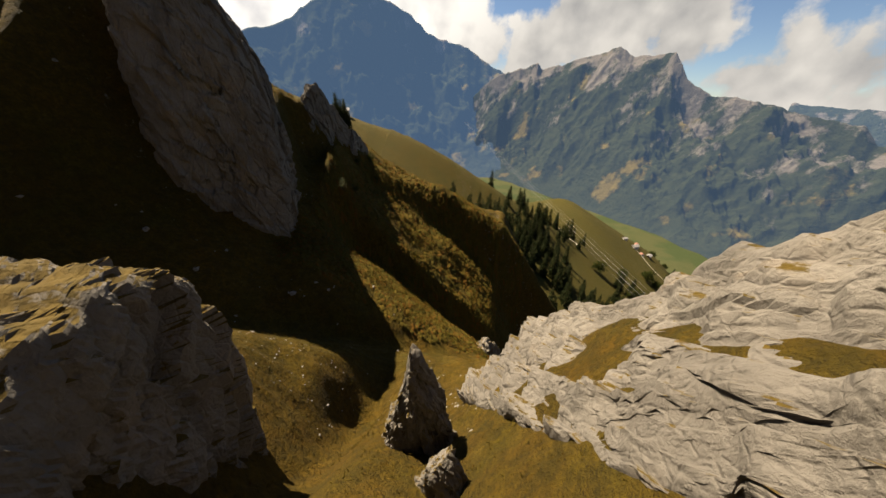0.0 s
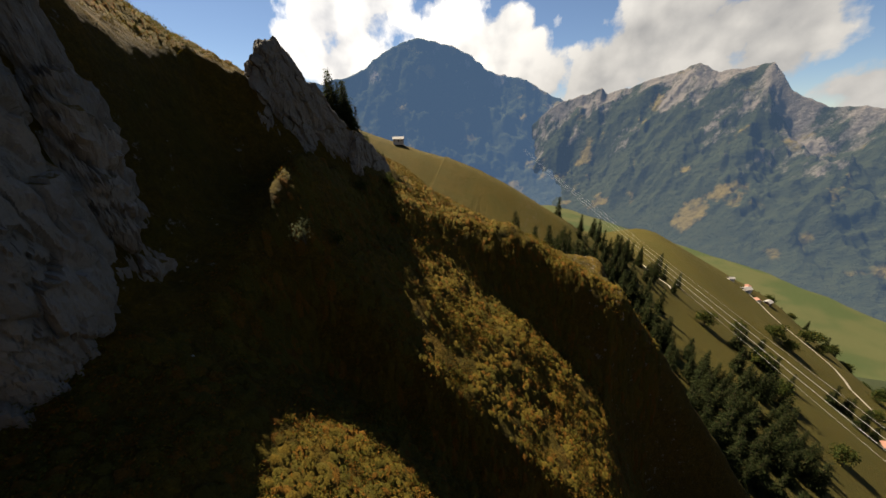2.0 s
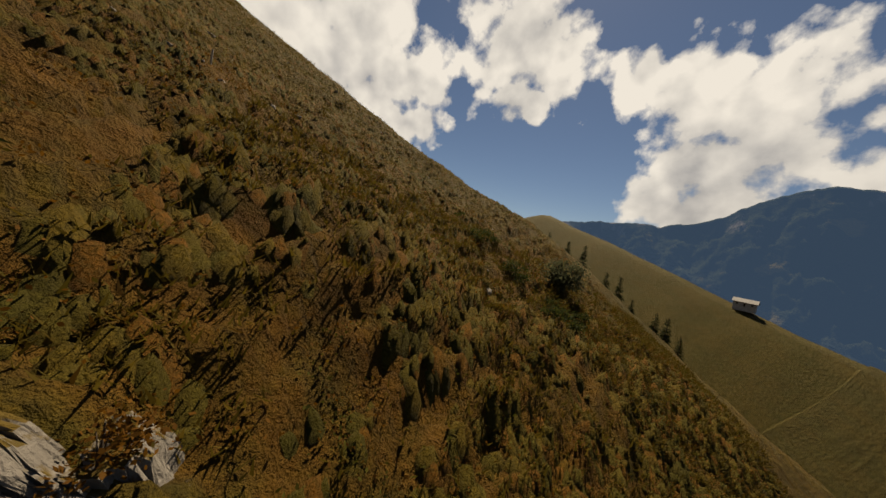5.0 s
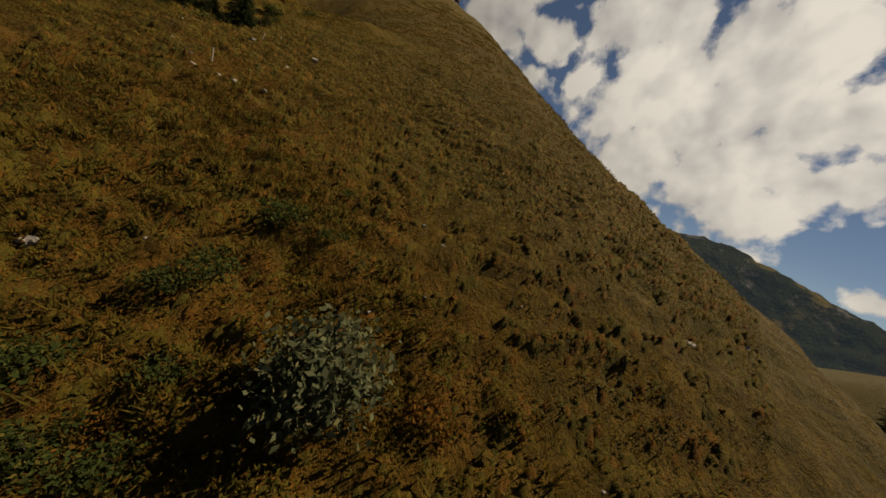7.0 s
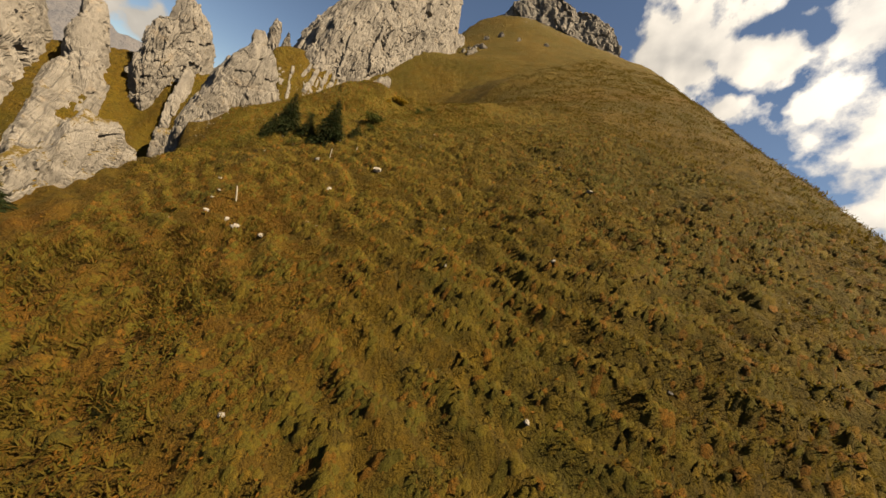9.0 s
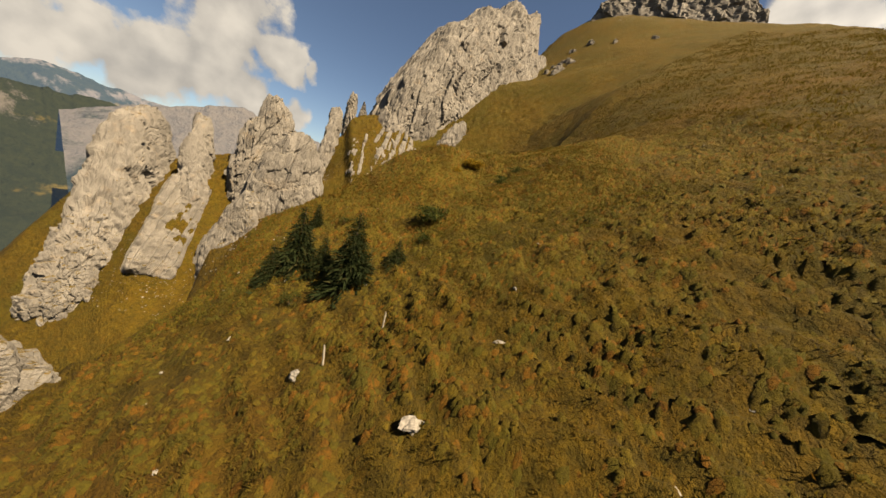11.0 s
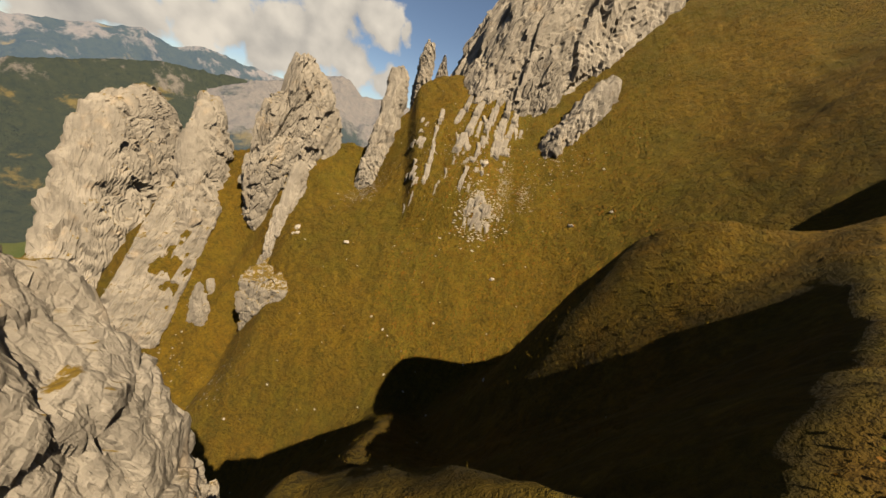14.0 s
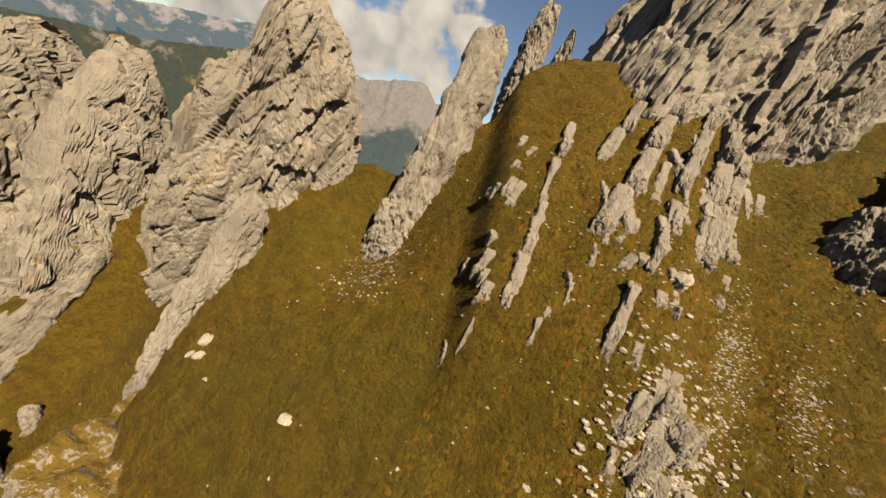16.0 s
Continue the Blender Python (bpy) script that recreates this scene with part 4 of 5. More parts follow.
def leaf_cards(centers, size, rng):
    """Diamond leaves facing every way, one island each."""
    n = len(centers)
    u = rng.normal(0, 1, (n, 3))
    u /= np.linalg.norm(u, axis=1)[:, None]
    w = np.cross(u, rng.normal(0, 1, (n, 3)))
    w /= np.linalg.norm(w, axis=1)[:, None]
    s = (size * (0.6 + 0.8 * rng.random(n)))[:, None]
    v = np.stack([centers - u * s, centers + w * s * 0.55, centers + u * s, centers - w * s * 0.55], 1).reshape(-1, 3)
    return v, np.arange(len(v)).reshape(-1, 4)


def tube(points, radii, sides=7):
    points = np.asarray(points, float)
    rows = []
    for p, r in zip(points, radii):
        a = np.linspace(0, 2 * math.pi, sides, endpoint=False)
        rows.append(np.stack([p[0] + r * np.cos(a), p[1] + r * np.sin(a), np.full(sides, p[2])], 1))
    v = np.concatenate(rows)
    f = [(i * sides + j, i * sides + (j + 1) % sides, (i + 1) * sides + (j + 1) % sides, (i + 1) * sides + j) for i in range(len(points) - 1) for j in range(sides)]
    return v, np.array(f)


def joined(pieces):
    vs, fs, n = [], [], 0
    for v, f in pieces:
        vs.append(v)
        fs.append(np.asarray(f) + n)
        n += len(v)
    return np.concatenate(vs), np.concatenate(fs)


def conifer(name, label, place, height, spread_r, seed, levels=20, arms=9, tufts=9, bare=0.12, group="", ragged=0.25, dead=False):
    """A spruce: a tapered trunk, whorls of drooping branches, and needle sprays along them."""
    rng = np.random.default_rng(seed)
    root = thing(name, place, label, "tree", group)
    t = np.linspace(0, 1, 8)
    sway = 0.02 * height * np.sin(t * 3 + seed)
    part_mesh("trunk", mesh_from("trunk", *tube(np.stack([sway, 0 * t, t * height - 0.5], 1), 0.022 * height * (1 - 0.93 * t) + 0.01), MAT_BARK), root)
    centers, ways, limbs, grow = [], [], [], []
    for k in range(levels):
        h = bare + (0.985 - bare) * (k + rng.random() * 0.6) / levels
        r = spread_r * (1 - h) ** 1.0 * (1 - ragged * rng.random())
        for a in range(arms):
            ang = 2 * math.pi * (a + rng.random()) / arms
            reach = r * (0.65 + 0.5 * rng.random())
            m = max(2, int(tufts * reach / spread_r) + 1)
            u = (np.arange(m) + 0.6) / m
            base = np.array([math.cos(ang), math.sin(ang), 0.0])
            p = base[None] * (u * reach)[:, None]
            p[:, 2] = h * height - 0.5 + reach * (0.12 * u - 0.42 * u ** 2)
            if dead:
                limbs.append(tube(np.stack([p[0] * 0.1 + (0, 0, p[0, 2]) * np.array([0, 0, 0.9]), p[-1]]), (0.03, 0.01), 3))
            grow.append(np.full(m, 0.3 + 0.95 * (1 - h)))
            centers.append(p)
            ways.append(np.repeat((base + (0, 0, -0.25))[None], m, 0))
    centers, ways = np.concatenate(centers), np.concatenate(ways)
    if dead:
        centers, ways = centers[rng.random(len(centers)) < 0.35], ways[:1].repeat(len(centers), 0)
        for limb in limbs:
            part_mesh("branch", mesh_from("branch", *limb, MAT_BARK), root)
        v, f = sprays(centers, ways[: len(centers)], 0.05 * height, 0.012 * height, rng, 2)
        part_mesh("crown", mesh_from("crown", v, f, MAT_BARK, True), root, "sparse dry twigs")
        return root
    v, f = sprays(centers, ways, 0.095 * height, 0.024 * height, rng, 5, grow=np.concatenate(grow))
    part_mesh("crown", mesh_from("crown", v, f, MAT_NEEDLE, True), root)
    return root


def broadleaf(name, label, place, height, width, seed, material, leaves=900, category="tree", group="", leaf=0.05, low=0.25):
    """A leafy tree or bush: stem, limbs and a crown of single leaves set in clumps."""
    rng = np.random.default_rng(seed)
    root = thing(name, place, label, category, group)
    stems = []
    clumps = max(6, leaves // 45)
    mids = rng.normal(0, 1, (clumps, 3))
    mids /= np.linalg.norm(mids, axis=1)[:, None]
    mids *= rng.random((clumps, 1)) ** 0.4
    mids = mids * (width * 0.42, width * 0.42, height * (1 - low) * 0.45) + (0, 0, height * (low + (1 - low) * 0.5))
    stems.append(tube(np.array([[0, 0, -0.6], [0.02 * height, 0, low * height], [0, 0.02 * height, 0.7 * height]]), (0.035 * height, 0.024 * height, 0.008 * height), 6))
    for m in mids[::3]:
        stems.append(tube(np.stack([(0, 0, low * height * 0.8), m * (0.5, 0.5, 0.8), m]), (0.014 * height, 0.009 * height, 0.004 * height), 4))
    part_mesh("trunk" if category == "tree" else "stem", mesh_from("trunk", *joined(stems), MAT_BARK), root)
    c = mids[rng.integers(0, clumps, leaves)] + rng.normal(0, 1, (leaves, 3)) * (width * 0.11, width * 0.11, height * 0.085)
    part_mesh("crown", mesh_from("crown", *leaf_cards(c, leaf * max(height, width), rng), material, True), root)
    return root


def build_near_trees():
    for k, (x, y, h, r) in enumerate(((-21.6, 79.2, 8.4, 2.1), (-20.2, 80.8, 8.0, 1.9), (-19.4, 78.8, 6.6, 1.7), (-21.0, 77.4, 6.4, 1.7), (-20.9, 80.2, 7.2, 1.8))):
        conifer("spruce", "dark spruce standing on the cliff edge", (x, y, on_land(x, y) - 0.1), h, r, 200 + k, 17, 7, 8, 0.14, "cliff spruces", 0.45)
    conifer("dead_spruce", "bare dying spruce beside the cliff group", (-19.4, 82.2, on_land(-19.4, 82.2) - 0.1), 6.2, 1.2, 210, 20, 8, 7, 0.2, dead=True)
    for k, (x, y, h, r) in enumerate(((-43.0, 65.2, 6.0, 2.7), (-37.6, 61.2, 5.8, 2.6), (-40.2, 63.0, 3.4, 1.9), (-46.2, 64.0, 2.6, 1.8), (-36.0, 62.4, 3.4, 2.0))):
        conifer("young_spruce", "bushy young spruce beside the pale fin", (x, y, on_land(x, y) - 0.1), h, r, 220 + k, 20, 11, 9, 0.02, "young spruces")
    conifer("young_spruce", "small spruce at the foot of the pale fin", (-36.2, 52.8, on_land(-36.2, 52.8) - 0.1), 3.4, 1.2, 226, 18, 10, 8, 0.02, "young spruces")
    for k, (x, y) in enumerate(((-57, 124.5), (-54.3, 126.6), (-52, 128), (-49, 130.5), (-47.6, 132), (-46, 133.4), (-43.6, 136), (-42.6, 137.2), (-41.2, 138.6))):
        x, y = -1 + 1.3 * (x + FLANK_X + 1), 62 + 1.3 * (y + FLANK_Y - 62)
        conifer("spruce", "small dark spruce on the skyline edge", (x, y, on_land(x, y) - 0.1), 5.0 + 2.4 * ((k * 7) % 5) / 4, 1.5, 230 + k, 12, 8, 5, 0.05, "skyline spruces")
    bushes = [
        (-34.4, 114.0, 3.6, 4.2, MAT_LEAF_GREY, 2600, "silver-leaved willow bush on the slope"),
        (-15.3, 59.1, 2.8, 3.0, MAT_LEAF_GREY, 700, "pale willow bush on the shaded flank"),
        (-13.4, 61.8, 2.2, 2.4, MAT_LEAF, 600, "green bush on the shaded flank"),
        (-16, 74.4, 2.4, 2.2, MAT_LEAF, 700, "green bush below the cliff"),
        (-14.2, 81, 2.6, 2.0, MAT_LEAF, 800, "young green ash below the cliff"),
        (-11.5, 75.6, 2.0, 1.7, MAT_LEAF, 600, "small green bush below the cliff"),
        (-17.5, 86.6, 1.8, 1.9, MAT_LEAF_RUST, 500, "rusty bush on the cliff corner"),
        (-53.8, 44.2, 1.3, 3.0, MAT_LEAF_GOLD, 2600, "golden autumn bush on the knoll"),
        (-51.5, 46.2, 0.9, 2.0, MAT_LEAF_GOLD, 600, "low golden bush on the knoll"),
        (-39.1, 66.1, 1.4, 1.7, MAT_LEAF, 500, "round green bush beside the spruces"),
        (-48.0, 61.8, 1.3, 2.0, MAT_LEAF, 500, "low green bush beside the spruces"),
        (-48.6, 58.6, 1.9, 3.4, MAT_LEAF, 1200, "broad dark green bush on the slope"),
        (-39.5, 54.4, 1.1, 1.8, MAT_LEAF, 500, "green bush at the foot of the fin"),
        (-70.0, 12.0, 1.6, 3.0, MAT_LEAF, 800, "dark bush on the shaded bank"),
        (-56.8, 50.5, 1.2, 2.6, MAT_LEAF, 700, "dark green bush on the knoll"),
        (-59.5, 47.0, 1.1, 2.4, MAT_LEAF, 700, "dark green bush on the knoll"),
        (-31.5, 109.5, 1.2, 2.2, MAT_LEAF, 600, "low green bush on the rusty slope"),
        (-37.5, 117.0, 1.2, 2.4, MAT_LEAF_RUST, 600, "rust-red bush on the slope"),
        (-36.5, 104.0, 1.5, 3.0, MAT_LEAF, 800, "dense green bush on the sunny slope"),
        (-33.0, 106.5, 1.4, 2.6, MAT_LEAF, 700, "dense green bush on the sunny slope"),
        (-28.8, 110.0, 1.1, 2.4, MAT_LEAF, 800, "low dark bush in the rusty heath"),
        (-30.2, 110.6, 0.9, 1.8, MAT_LEAF_RUST, 600, "low rust-brown bush in the heath"),
        (-28.4, 107.6, 1.2, 2.6, MAT_LEAF, 800, "low dark bush in the rusty heath"),
        (-30.0, 112.2, 0.9, 2.0, MAT_LEAF, 700, "low dark bush in the rusty heath"),
        (-31.6, 106.2, 1.0, 2.2, MAT_LEAF, 700, "low dark bush in the rusty heath"),
        (-38.0, 107.0, 0.8, 1.8, MAT_LEAF, 500, "low green shrub on the sunny slope"),
        (-41.0, 103.5, 0.8, 1.9, MAT_LEAF, 500, "low green shrub on the sunny slope"),
    ]
    for k, (x, y, h, w, m, n, label) in enumerate(bushes):
        broadleaf("bush", label, (x, y, on_land(x, y) - 0.15), h, w, 300 + k, m, n, "bush", "", 0.035, 0.05)


def build_valley_trees():
    """Spruces and round trees on the meadows, copied from a few."""
    rng = np.random.default_rng(77)
    spruces = [conifer("spruce", "tall dark spruce on the meadow", (0, 0, 0), 22, 4.6, 400 + k, 13, 8, 4, 0.04, "meadow spruces") for k in range(4)]
    rounds = [broadleaf("tree", "round green tree casting shade on the meadow", (0, 0, 0), 15, 14, 410 + k, MAT_LEAF, 1100, "tree", "meadow trees", 0.05, 0.12) for k in range(3)]
    spots = []
    for cx, cy, n, sx, sy in ((128, 225, 22, 16, 22), (150, 205, 16, 14, 14), (122, 262, 10, 9, 12), (96, 292, 26, 22, 26), (62, 262, 30, 18, 24), (112, 345, 26, 26, 30), (40, 215, 14, 14, 16), (160, 400, 22, 30, 24), (185, 200, 12, 14, 10), (252, 318, 9, 11, 9), (330, 300, 8, 9, 9), (140, 185, 22, 14, 12), (172, 232, 18, 14, 12), (205, 262, 14, 12, 10), (118, 180, 12, 8, 8)):
        for _ in range(n):
            spots.append((cx + rng.normal(0, sx), cy + rng.normal(0, sy), 0))
    for cx, cy in ((327, 392), (340, 385), (332, 404), (246, 306), (430, 440), (418, 452), (378, 288), (302, 221), (296, 214), (318, 226), (253, 231), (388, 332), (444, 380), (260, 360), (235, 270), (206, 330), (300, 176), (275, 166), (340, 160)):
        spots.append((cx, cy, 1))
    for _ in range(90):
        y = rng.uniform(60, 900)
        spots.append((425 + 0.11 * y + abs(rng.normal(0, 26)), y, rng.integers(0, 2)))
    used = set()
    for x, y, kind in spots:
        x, y = x + FLANK_X, y + FLANK_Y
        pool = rounds if kind else spruces
        src = pool[rng.integers(len(pool))]
        z = on_land(x, y)
        s = rng.uniform(0.7, 1.3) if not kind else rng.uniform(0.9, 1.4)
        m = Matrix.Translation((x, y, z - 0.4)) @ Matrix.Rotation(rng.uniform(0, 6.28), 4, "Z")
        if src.name not in used:
            used.add(src.name)
            src.location, ob = (x, y, z - 0.4), src
        else:
            ob = copy_thing(src, m)
        ob.scale = (s, s, s * rng.uniform(0.9, 1.15))


# ---- stones, scree and turf ----
def pebble(seed, rough=0.35):
    p, quads = cube_shell(5)
    q = p / np.linalg.norm(p, axis=1)[:, None]
    f, _ = facets(q * 1.3 + seed * 3.1, seed, 1.2)
    return q * (1 + rough * f)[:, None] * (1.0, 0.75, 0.55), quads


def build_stones():
    meshes = [mesh_from("stone", *pebble(k), MAT_STONE, True) for k in range(7)]
    rng = np.random.default_rng(5)
    spots = [(-42.5, 73.4, 0.8), (-48.5, 77.0, 0.9), (-52.6, 73.9, 0.8), (-44.1, 80.2, 0.5), (-66.3, 88.6, 0.6), (-42.0, 98.8, 0.35), (-43.5, 108.4, 0.35), (-37.6, 83.2, 0.7), (-36.0, 82.0, 0.6), (-38.4, 84.8, 0.5),
             (-40.4, 86.4, 0.5), (-50.3, 124.2, 0.8), (-54.4, 127.2, 0.7), (-28.4, 101.0, 0.7), (-5.3, -6.1, 1.1), (-6.0, -5.2, 0.9), (-5.2, -5.0, 0.7), (-16.3, -5.1, 1.0), (-26.6, 3.9, 0.5), (-37.1, -18.2, 1.5), (-44.1, -3.0, 0.8), (-55, -10.5, 0.9),
             (-59.3, -19.2, 0.6), (-60.5, -10.6, 0.7), (-5.0, 38.5, 0.9), (-13.8, 29.4, 0.8), (-23.2, 26.0, 0.8), (-28.2, 27.0, 0.8)]
    spots = [(x, y, r * 0.58) for x, y, r in spots]
    spots += [(rng.uniform(-78, -28), rng.uniform(52, 126), rng.uniform(0.06, 0.2)) for _ in range(90)]
    spots += [(rng.normal(-24, 18), rng.normal(4, 14), rng.uniform(0.06, 0.26)) for _ in range(80)]
    spots += [(rng.normal(-12, 9), rng.normal(33, 4), rng.uniform(0.1, 0.3)) for _ in range(22)]
    for x, y, r in spots:
        ob = new("stone", meshes[rng.integers(7)])
        ob.location, ob.scale, ob.rotation_euler = (x, y, on_land(x, y) - 0.08 * r), (r, r, r), (rng.normal(0, 0.25), rng.normal(0, 0.25), rng.uniform(0, 6.28))
        tagged(ob, "pale weathered limestone lying in the turf", "stone", "loose stones")
    # fine scree under the rocks, past counting
    pieces = []
    shapes = [pebble(20 + k) for k in range(5)]
    for cx, cy, sx, sy, n, big in ((-39, -11.5, 2.2, 1.6, 420, 0.34), (-42.2, -17, 0.75, 2.0, 900, 0.13), (-46.2, -16, 0.6, 1.3, 350, 0.13), (-37, -15, 3.5, 4, 160, 0.2), (-52, -22, 4, 3, 160, 0.2), (-30, -18, 6, 6, 160, 0.18), (-30.5, 50.5, 3.5, 2.6, 260, 0.15), (-13.5, -17, 2.2, 2.6, 420, 0.15), (-5, 13, 3, 2.5, 120, 0.12), (14, 12, 5, 3, 300, 0.18), (-36, -24, 7, 6, 200, 0.2), (-24, 46, 3, 4, 40, 0.2)):
        for _ in range(n):
            v, f = shapes[rng.integers(5)]
            x, y = rng.normal(cx, sx), rng.normal(cy, sy)
            r = big * rng.uniform(0.2, 0.9) ** 1.3
            pieces.append((v * r, f, x, y))
    xs, ys = np.array([p[2] for p in pieces]), np.array([p[3] for p in pieces])
    zs = rough_land(xs, ys)
    v, f = joined([(p[0] + (p[2], p[3], z - 0.02), p[1]) for p, z in zip(pieces, zs)])
    tagged(new("scree", mesh_from("scree", v, f, MAT_STONE, True)), "pale limestone rubble below the rocks", "scree", kind="stuff")


def tuft_field(name, label, xs, ys, blades, tall, wide, seed, material, lean=0.45):
    rng = np.random.default_rng(seed)
    z = rough_land(xs, ys)
    n = len(xs)
    k = np.repeat(np.arange(n), blades)
    m = len(k)
    size = rng.uniform(0.5, 1.3, n)[k] * rng.uniform(0.7, 1.2, m)
    base = np.stack([xs[k] + rng.normal(0, wide * 1.8, m), ys[k] + rng.normal(0, wide * 1.8, m), z[k] - 0.05], 1)
    ang = rng.uniform(0, 2 * math.pi, m)
    side = np.stack([np.cos(ang), np.sin(ang), 0 * ang], 1) * (wide * size * 0.5)[:, None]
    tip = base + np.stack([rng.normal(0.12, lean, m) * tall, rng.normal(0.05, lean, m) * tall, tall * size], 1)
    v = np.stack([base - side, base + side, tip], 1).reshape(-1, 3)
    ob = new(name, mesh_from(name, v, np.arange(len(v)).reshape(-1, 3), material, True))
    return tagged(ob, label, "grass", kind="stuff")


def hummocks(name, label, xs, ys, wide, tall, seed):
    """Low rounded tussocks, each a small six-sided hump of its own size and slant."""
    rng = np.random.default_rng(seed)
    n = len(xs)
    z = rough_land(xs, ys)
    size = rng.uniform(0.45, 1.45, n)
    ang = rng.uniform(0, 2 * math.pi, n)[:, None] + np.arange(6) * math.pi / 3
    reach = wide * size[:, None] * rng.uniform(0.7, 1.3, (n, 6))
    px, py = xs[:, None] + reach * np.cos(ang), ys[:, None] + reach * np.sin(ang)
    pz = rough_land(px.ravel(), py.ravel()).reshape(n, 6) - 0.06
    ring = np.stack([px, py, pz], 2)
    top = np.stack([xs + rng.normal(0, wide * 0.3, n), ys + rng.normal(0, wide * 0.3, n), np.maximum(z, pz.mean(1)) + tall * size * rng.uniform(0.7, 1.3, n)], 1)
    v = np.concatenate([ring, top[:, None]], 1).reshape(-1, 3)
    base = np.arange(n)[:, None] * 7
    f = np.stack([np.concatenate([base + k, base + (k + 1) % 6, base + 6], 1) for k in range(6)], 1).reshape(-1, 3)
    return tagged(new(name, mesh_from(name, v, f, MAT_HUMMOCK)), label, "grass", kind="stuff")


def build_turf():
    rng = np.random.default_rng(9)
    # thickest in clumps, thinner between
    def scatter(n, x0, x1, y0, y1, sunny, clump=1.6):
        xs, ys = rng.uniform(x0, x1, n), rng.uniform(y0, y1, n)
        p = np.stack([xs, ys, 0 * xs], 1)
        keep = fbm(p / clump, 2, 0.5, 31) + 0.5 * fbm(p / 7, 2, 0.5, 33) > rng.uniform(-0.5, 0.45, n)
        d = crest_side(xs, ys)
        keep &= (d > 0.6) if sunny else (d < -3)
        return xs[keep], ys[keep]

    tuft_field("grass", "dry golden and olive mountain grass in tufts", *scatter(220000, -88, -26, 14, 128, True), 3, 0.19, 0.055, 41, MAT_BLADE, 0.6)
    tuft_field("grass", "short golden grass of the bowl", *scatter(100000, -66, 12, -30, 48, False, 2.4), 3, 0.17, 0.05, 42, MAT_BLADE, 0.7)
    tuft_field("grass", "rusty grass on the sunny spur", *scatter(90000, -40, 16, 84, 136, True), 3, 0.36, 0.10, 43, MAT_BLADE, 0.6)
    hummocks("grass", "olive and golden tussocks on the open slope", *scatter(80000, -86, -27, 46, 128, True, 1.3), 0.20, 0.17, 44)
    hummocks("grass", "rusty and green tussocks on the knoll", *scatter(56000, -76, -27, 14, 62, True, 1.6), 0.24, 0.22, 46)
    hummocks("grass", "tussocks on the lower slope by the cliff", *scatter(30000, -28, 20, 84, 132, True, 1.5), 0.34, 0.32, 47)
    hummocks("grass", "low tussocks below the great cliff", *scatter(36000, -66, -25, -34, 8, False, 1.2), 0.15, 0.11, 48)
    hummocks("grass", "coarse tussocks on the flank", *scatter(36000, -18, 36, 34, 98, False, 1.6), 0.38, 0.34, 49)
    tuft_field("grass", "short grass of the upper slope", *scatter(90000, -180, -84, -70, 120, True, 2.6), 3, 0.34, 0.15, 45, MAT_BLADE, 0.7)
    # dwarf shrubs: bilberry and alpenrose mats
    for name, label, n, x0, x1, y0, y1, mat, seed in (("dwarf_shrub", "low green bilberry mats between the grass", 24000, -70, -28, 16, 66, MAT_SHRUB, 51), ("dwarf_shrub", "rusty bilberry mats between the grass", 15000, -70, -27, 16, 62, MAT_LEAF_RUST, 52),
                                                      ("dwarf_shrub", "dark shrubs on the shaded flank", 20000, -20, 34, 36, 98, MAT_SHRUB, 55), ("dwarf_shrub", "rusty shrubs on the shaded flank", 16000, -20, 34, 36, 98, MAT_LEAF_RUST, 56),
                                                      ("dwarf_shrub", "dark green shrub mats on the lower slope", 7000, -40, 14, 88, 132, MAT_SHRUB, 53), ("dwarf_shrub", "rust-red shrub mats on the lower slope", 10000, -46, 14, 80, 130, MAT_LEAF_RUST, 54)):
        xs, ys = scatter(n, x0, x1, y0, y1, seed < 55, 3.5)
        z = rough_land(xs, ys)
        k = np.repeat(np.arange(len(xs)), 10)
        c = np.stack([xs[k], ys[k], z[k]], 1) + rng.normal(0, 1, (len(k), 3)) * (0.24, 0.24, 0.10) + (0, 0, 0.16)
        tagged(new(name, mesh_from(name, *leaf_cards(c, 0.055 if seed < 53 else 0.07 if seed < 55 else 0.09, rng), mat, True)), label, "shrub", kind="stuff")


# ---- made things ----
def box(bm, x0, x1, y0, y1, z0, z1):
    vs = [bm.verts.new((x, y, z)) for z in (z0, z1) for x, y in ((x0, y0), (x1, y0), (x1, y1), (x0, y1))]
    for f in ((3, 2, 1, 0), (4, 5, 6, 7), (0, 1, 5, 4), (1, 2, 6, 5), (2, 3, 7, 6), (3, 0, 4, 7)):
        bm.faces.new([vs[i] for i in f])


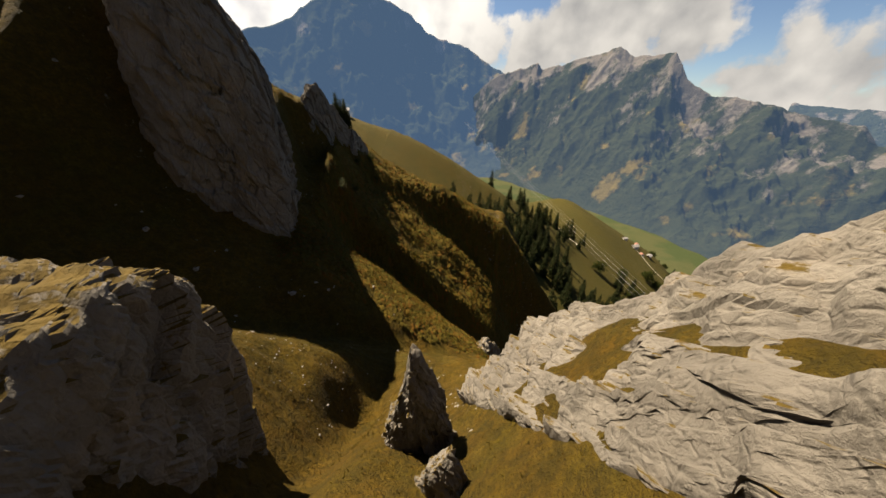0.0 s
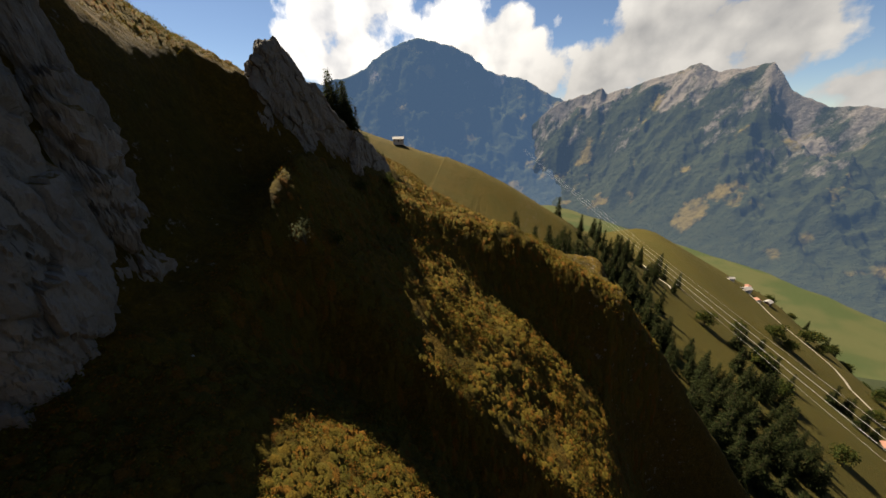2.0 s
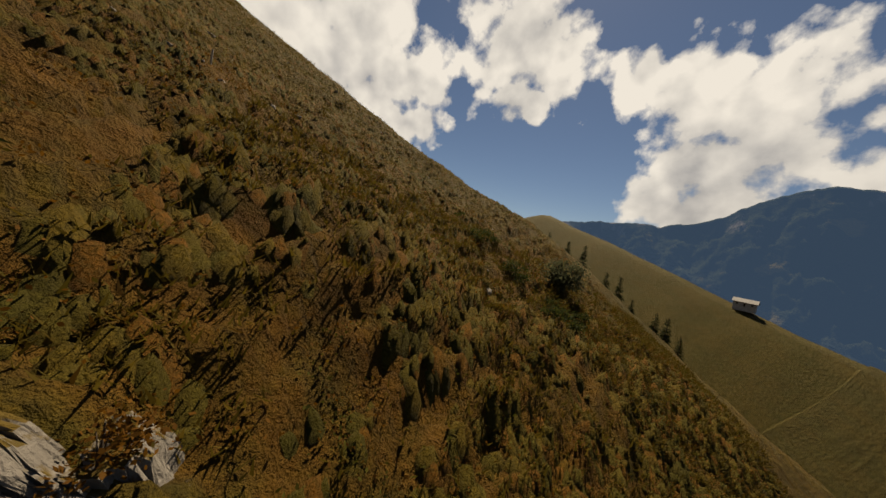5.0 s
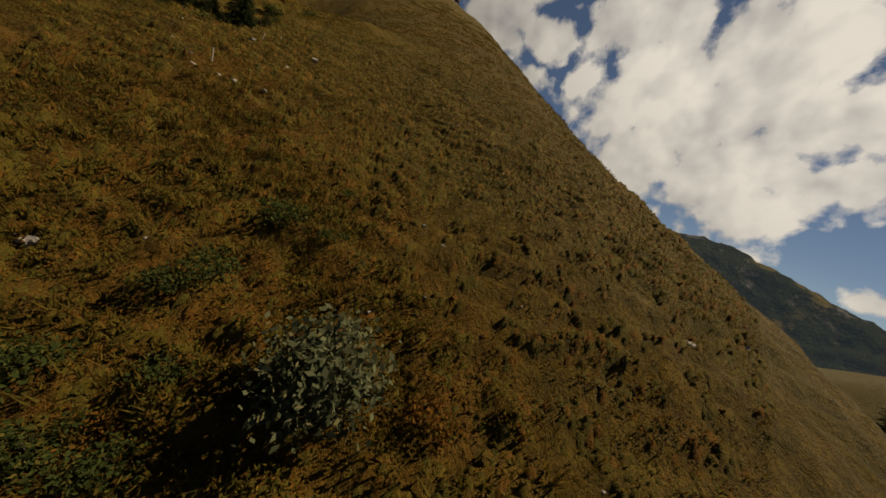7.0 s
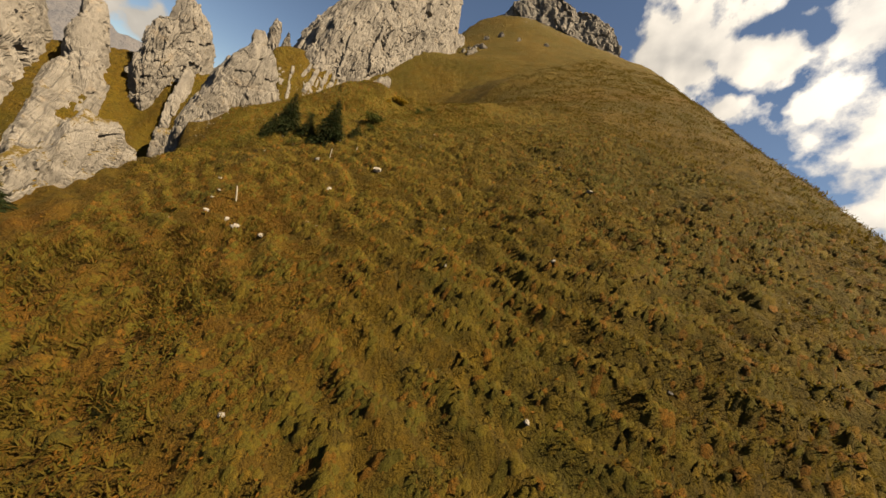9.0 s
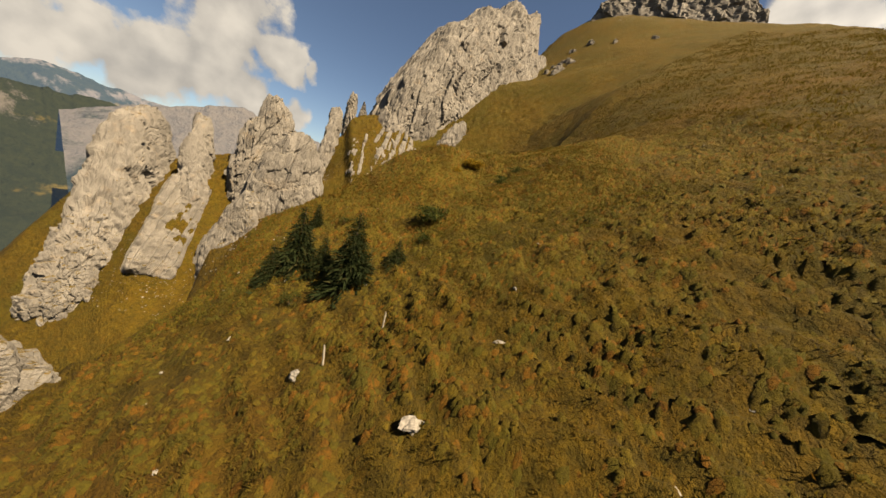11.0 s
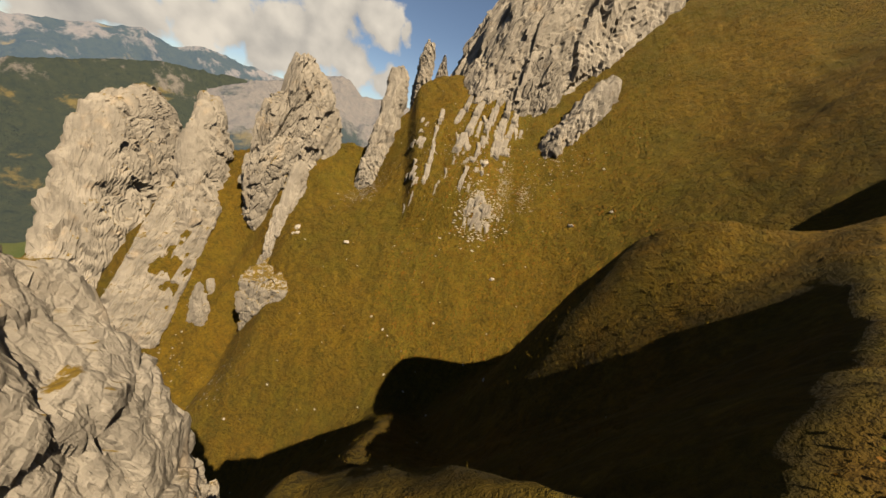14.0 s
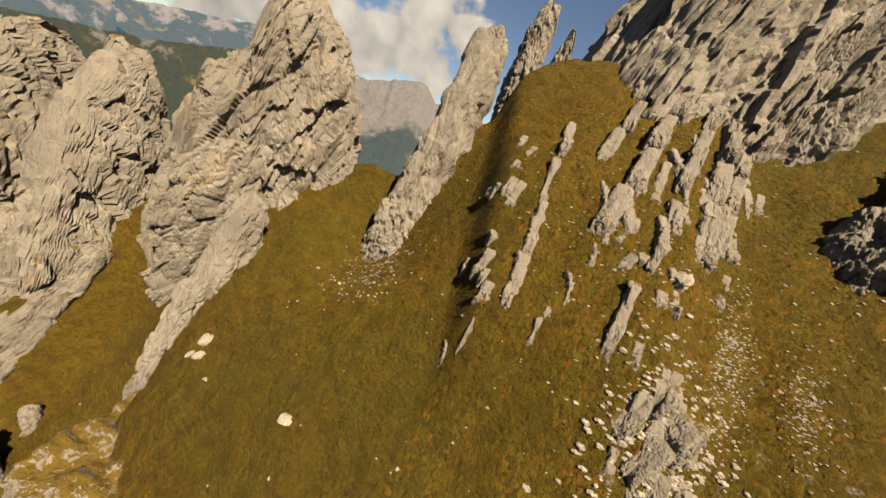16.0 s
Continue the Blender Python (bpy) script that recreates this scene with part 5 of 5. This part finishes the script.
def house(name, label, place, yaw, size, wall, roof, group=""):
    """A small farm building: walls with a gable, an overhanging roof, door and windows."""
    L, W, H = size
    root = thing(name, place, label, "house", group)
    root.rotation_euler = (0, 0, radians(yaw))
    bm = bmesh.new()
    a = [bm.verts.new(p) for p in ((-L / 2, -W / 2, -3), (L / 2, -W / 2, -3), (L / 2, W / 2, -3), (-L / 2, W / 2, -3), (-L / 2, -W / 2, H), (L / 2, -W / 2, H), (L / 2, W / 2, H), (-L / 2, W / 2, H), (-L / 2, 0, H + W * 0.28), (L / 2, 0, H + W * 0.28))]
    for f in ((0, 1, 5, 4), (2, 3, 7, 6), (1, 2, 6, 9, 5), (3, 0, 4, 8, 7), (3, 2, 1, 0)):
        bm.faces.new([a[i] for i in f])
    part("wall", bm, wall, root)
    for s in (-1, 1):
        bm = bmesh.new()
        e, o = 0.8, W * 0.28
        top, low = (0, H + o + 0.12), (s * (W / 2 + e), H - e * 2 * o / W + 0.12)
        for y0, z0 in (top, low):
            for x in (-L / 2 - e, L / 2 + e):
                for dz in (0, 0.25):
                    bm.verts.new((x, y0, z0 + dz))
        bmesh.ops.convex_hull(bm, input=bm.verts)
        part("roof", bm, roof, root)
    for k in range(3):
        bm = bmesh.new()
        x = -L / 3 + k * L / 3
        box(bm, x - 0.5, x + 0.5, -W / 2 - 0.06, -W / 2 + 0.02, 1.0 if k != 1 else 0, 2.2)
        part("window" if k != 1 else "door", bm, MAT_BARK, root)
    return root


MAT_ROOF = make_plain("grey_roof", (0.1056, 0.099, 0.099), (0.198, 0.1914, 0.1848), 1.5, 0.8)
MAT_ROOF_RED = make_plain("red_roof", (0.1056, 0.0495, 0.0363), (0.1716, 0.0858, 0.0594), 1.5, 0.8)
MAT_WALL = make_plain("whitewash", (0.2772, 0.2574, 0.231), (0.363, 0.3432, 0.3102), 1.0, 0.9)
MAT_TIMBER = make_plain("brown_timber", (0.066, 0.0429, 0.0264), (0.132, 0.0858, 0.0528), 2.0, 0.9)
MAT_WEATHERED = make_plain("weathered_post", (0.1452, 0.1254, 0.099), (0.2772, 0.2442, 0.198), 8.0, 0.9)
MAT_TRACK = make_plain("gravel_track", (0.1716, 0.1518, 0.1188), (0.264, 0.2376, 0.1914), 0.8, 0.95)
MAT_WIRE = make_plain("bare_cable", (0.10, 0.098, 0.09), (0.16, 0.155, 0.145), 1.0, 0.5, 0.5)


def build_houses():
    for k, (x, y, yaw, L, W, H, red) in enumerate(((395, 540, 20, 22, 14, 6, 0), (412, 560, 60, 16, 11, 5, 1), (380, 556, 10, 14, 10, 5, 0), (428, 535, 35, 18, 12, 6, 0), (402, 522, 80, 12, 9, 4, 1), (412, 330, 30, 16, 11, 5, 0), (440, 318, 50, 20, 12, 5, 0), (455, 306, 20, 14, 10, 5, 1), (468, 296, 35, 16, 11, 5, 0), (352, 288, 65, 13, 9, 3.5, 1))):
        x, y = x + FLANK_X, y + FLANK_Y
        house("farmhouse", "small alpine farmhouse with a %s roof" % ("reddish" if red else "grey"), (x, y, on_land(x, y)), yaw, (L * 0.62, W * 0.62, H * 0.7), MAT_TIMBER if k % 2 else MAT_WALL, MAT_ROOF_RED if red else MAT_ROOF, "farm buildings")
    house("cabin", "lone grey cabin on the grassy ridge", (-110.5, 358, on_land(-110.5, 358)), 15, (11, 7, 3), MAT_WALL, MAT_ROOF)
    for k, (x, y) in enumerate(((-37.4, 80.9), (-43.6, 72.8), (-46.3, 70.4))):
        v, f = tube(np.array([[0, 0, -0.4], [0.02, 0, 0.6], [0.06, 0.02, 1.35]]), (0.07, 0.065, 0.05), 7)
        ob = new("fence_post", mesh_from("fence_post", v, f, MAT_WEATHERED))
        ob.location, ob.rotation_euler = (x, y, on_land(x, y)), (0.05 * (k % 3 - 1), 0.06, k)
        tagged(ob, "weathered grey wooden fence post in the turf", "post", "fence posts")


def build_cables():
    far, near = Vector((92.5, 1596, -117)), Vector((222.5, 56, -173))
    side = Vector((1, 0.08, 0))
    for k in range(6):
        off = side * (k % 3 - 1) * 7 + Vector((0, 0, 5 * (k // 3)))
        pts = []
        for i in range(41):
            t = i / 40
            p = far.lerp(near, t) + off
            p.z -= 4 * 5 * t * (1 - t)
            pts.append(p)
        cu = bpy.data.curves.new("power_cable", "CURVE")
        cu.dimensions, cu.bevel_depth, cu.bevel_resolution = "3D", 0.06, 1
        sp = cu.splines.new("POLY")
        sp.points.add(len(pts) - 1)
        for q, p in zip(sp.points, pts):
            q.co = (*p, 1)
        cu.materials.append(MAT_WIRE)
        tagged(new("power_cable", cu), "bare overhead power cable across the valley", "cable", "power line")


def build_track(name, label, stops, wide):
    """A gravel ribbon that lies on the land."""
    pts = []
    for (ax, ay), (bx, by) in zip(stops[:-1], stops[1:]):
        n = max(2, int(math.hypot(bx - ax, by - ay) / 5))
        pts += [(ax + (bx - ax) * i / n, ay + (by - ay) * i / n) for i in range(n)]
    pts = np.array(pts) + (FLANK_X, FLANK_Y)
    pts += 1.5 * np.stack([np.sin(np.arange(len(pts)) * 0.5), np.cos(np.arange(len(pts)) * 0.37)], 1)
    way = np.gradient(pts, axis=0)
    nrm = np.stack([-way[:, 1], way[:, 0]], 1) / np.linalg.norm(way, axis=1)[:, None]
    rows = [pts + nrm * wide * k for k in (-0.5, -0.17, 0.17, 0.5)]
    v = np.stack(rows, 1).reshape(-1, 2)
    z = rough_land(v[:, 0], v[:, 1]) + 0.5
    tagged(new(name, mesh_from(name, np.column_stack([v, z]), grid_faces(len(pts), 4), MAT_TRACK)), label, "track", kind="structure")


build_ground()
build_mountains()
build_crags()
build_near_trees()
build_valley_trees()
build_houses()
build_track("road", "pale gravel farm track over the meadows", [(395, 530), (402, 470), (420, 420), (404, 372), (412, 340), (455, 300), (500, 260)], 4.0)
build_track("path", "narrow stony path down the gully", [(60, 150), (72, 138), (88, 128), (98, 118), (110, 96)], 2.6)
build_track("road", "winding gravel farm track", [(186, 430), (180, 405), (196, 385), (190, 360)], 4.0)
build_cables()
build_stones()
build_turf()
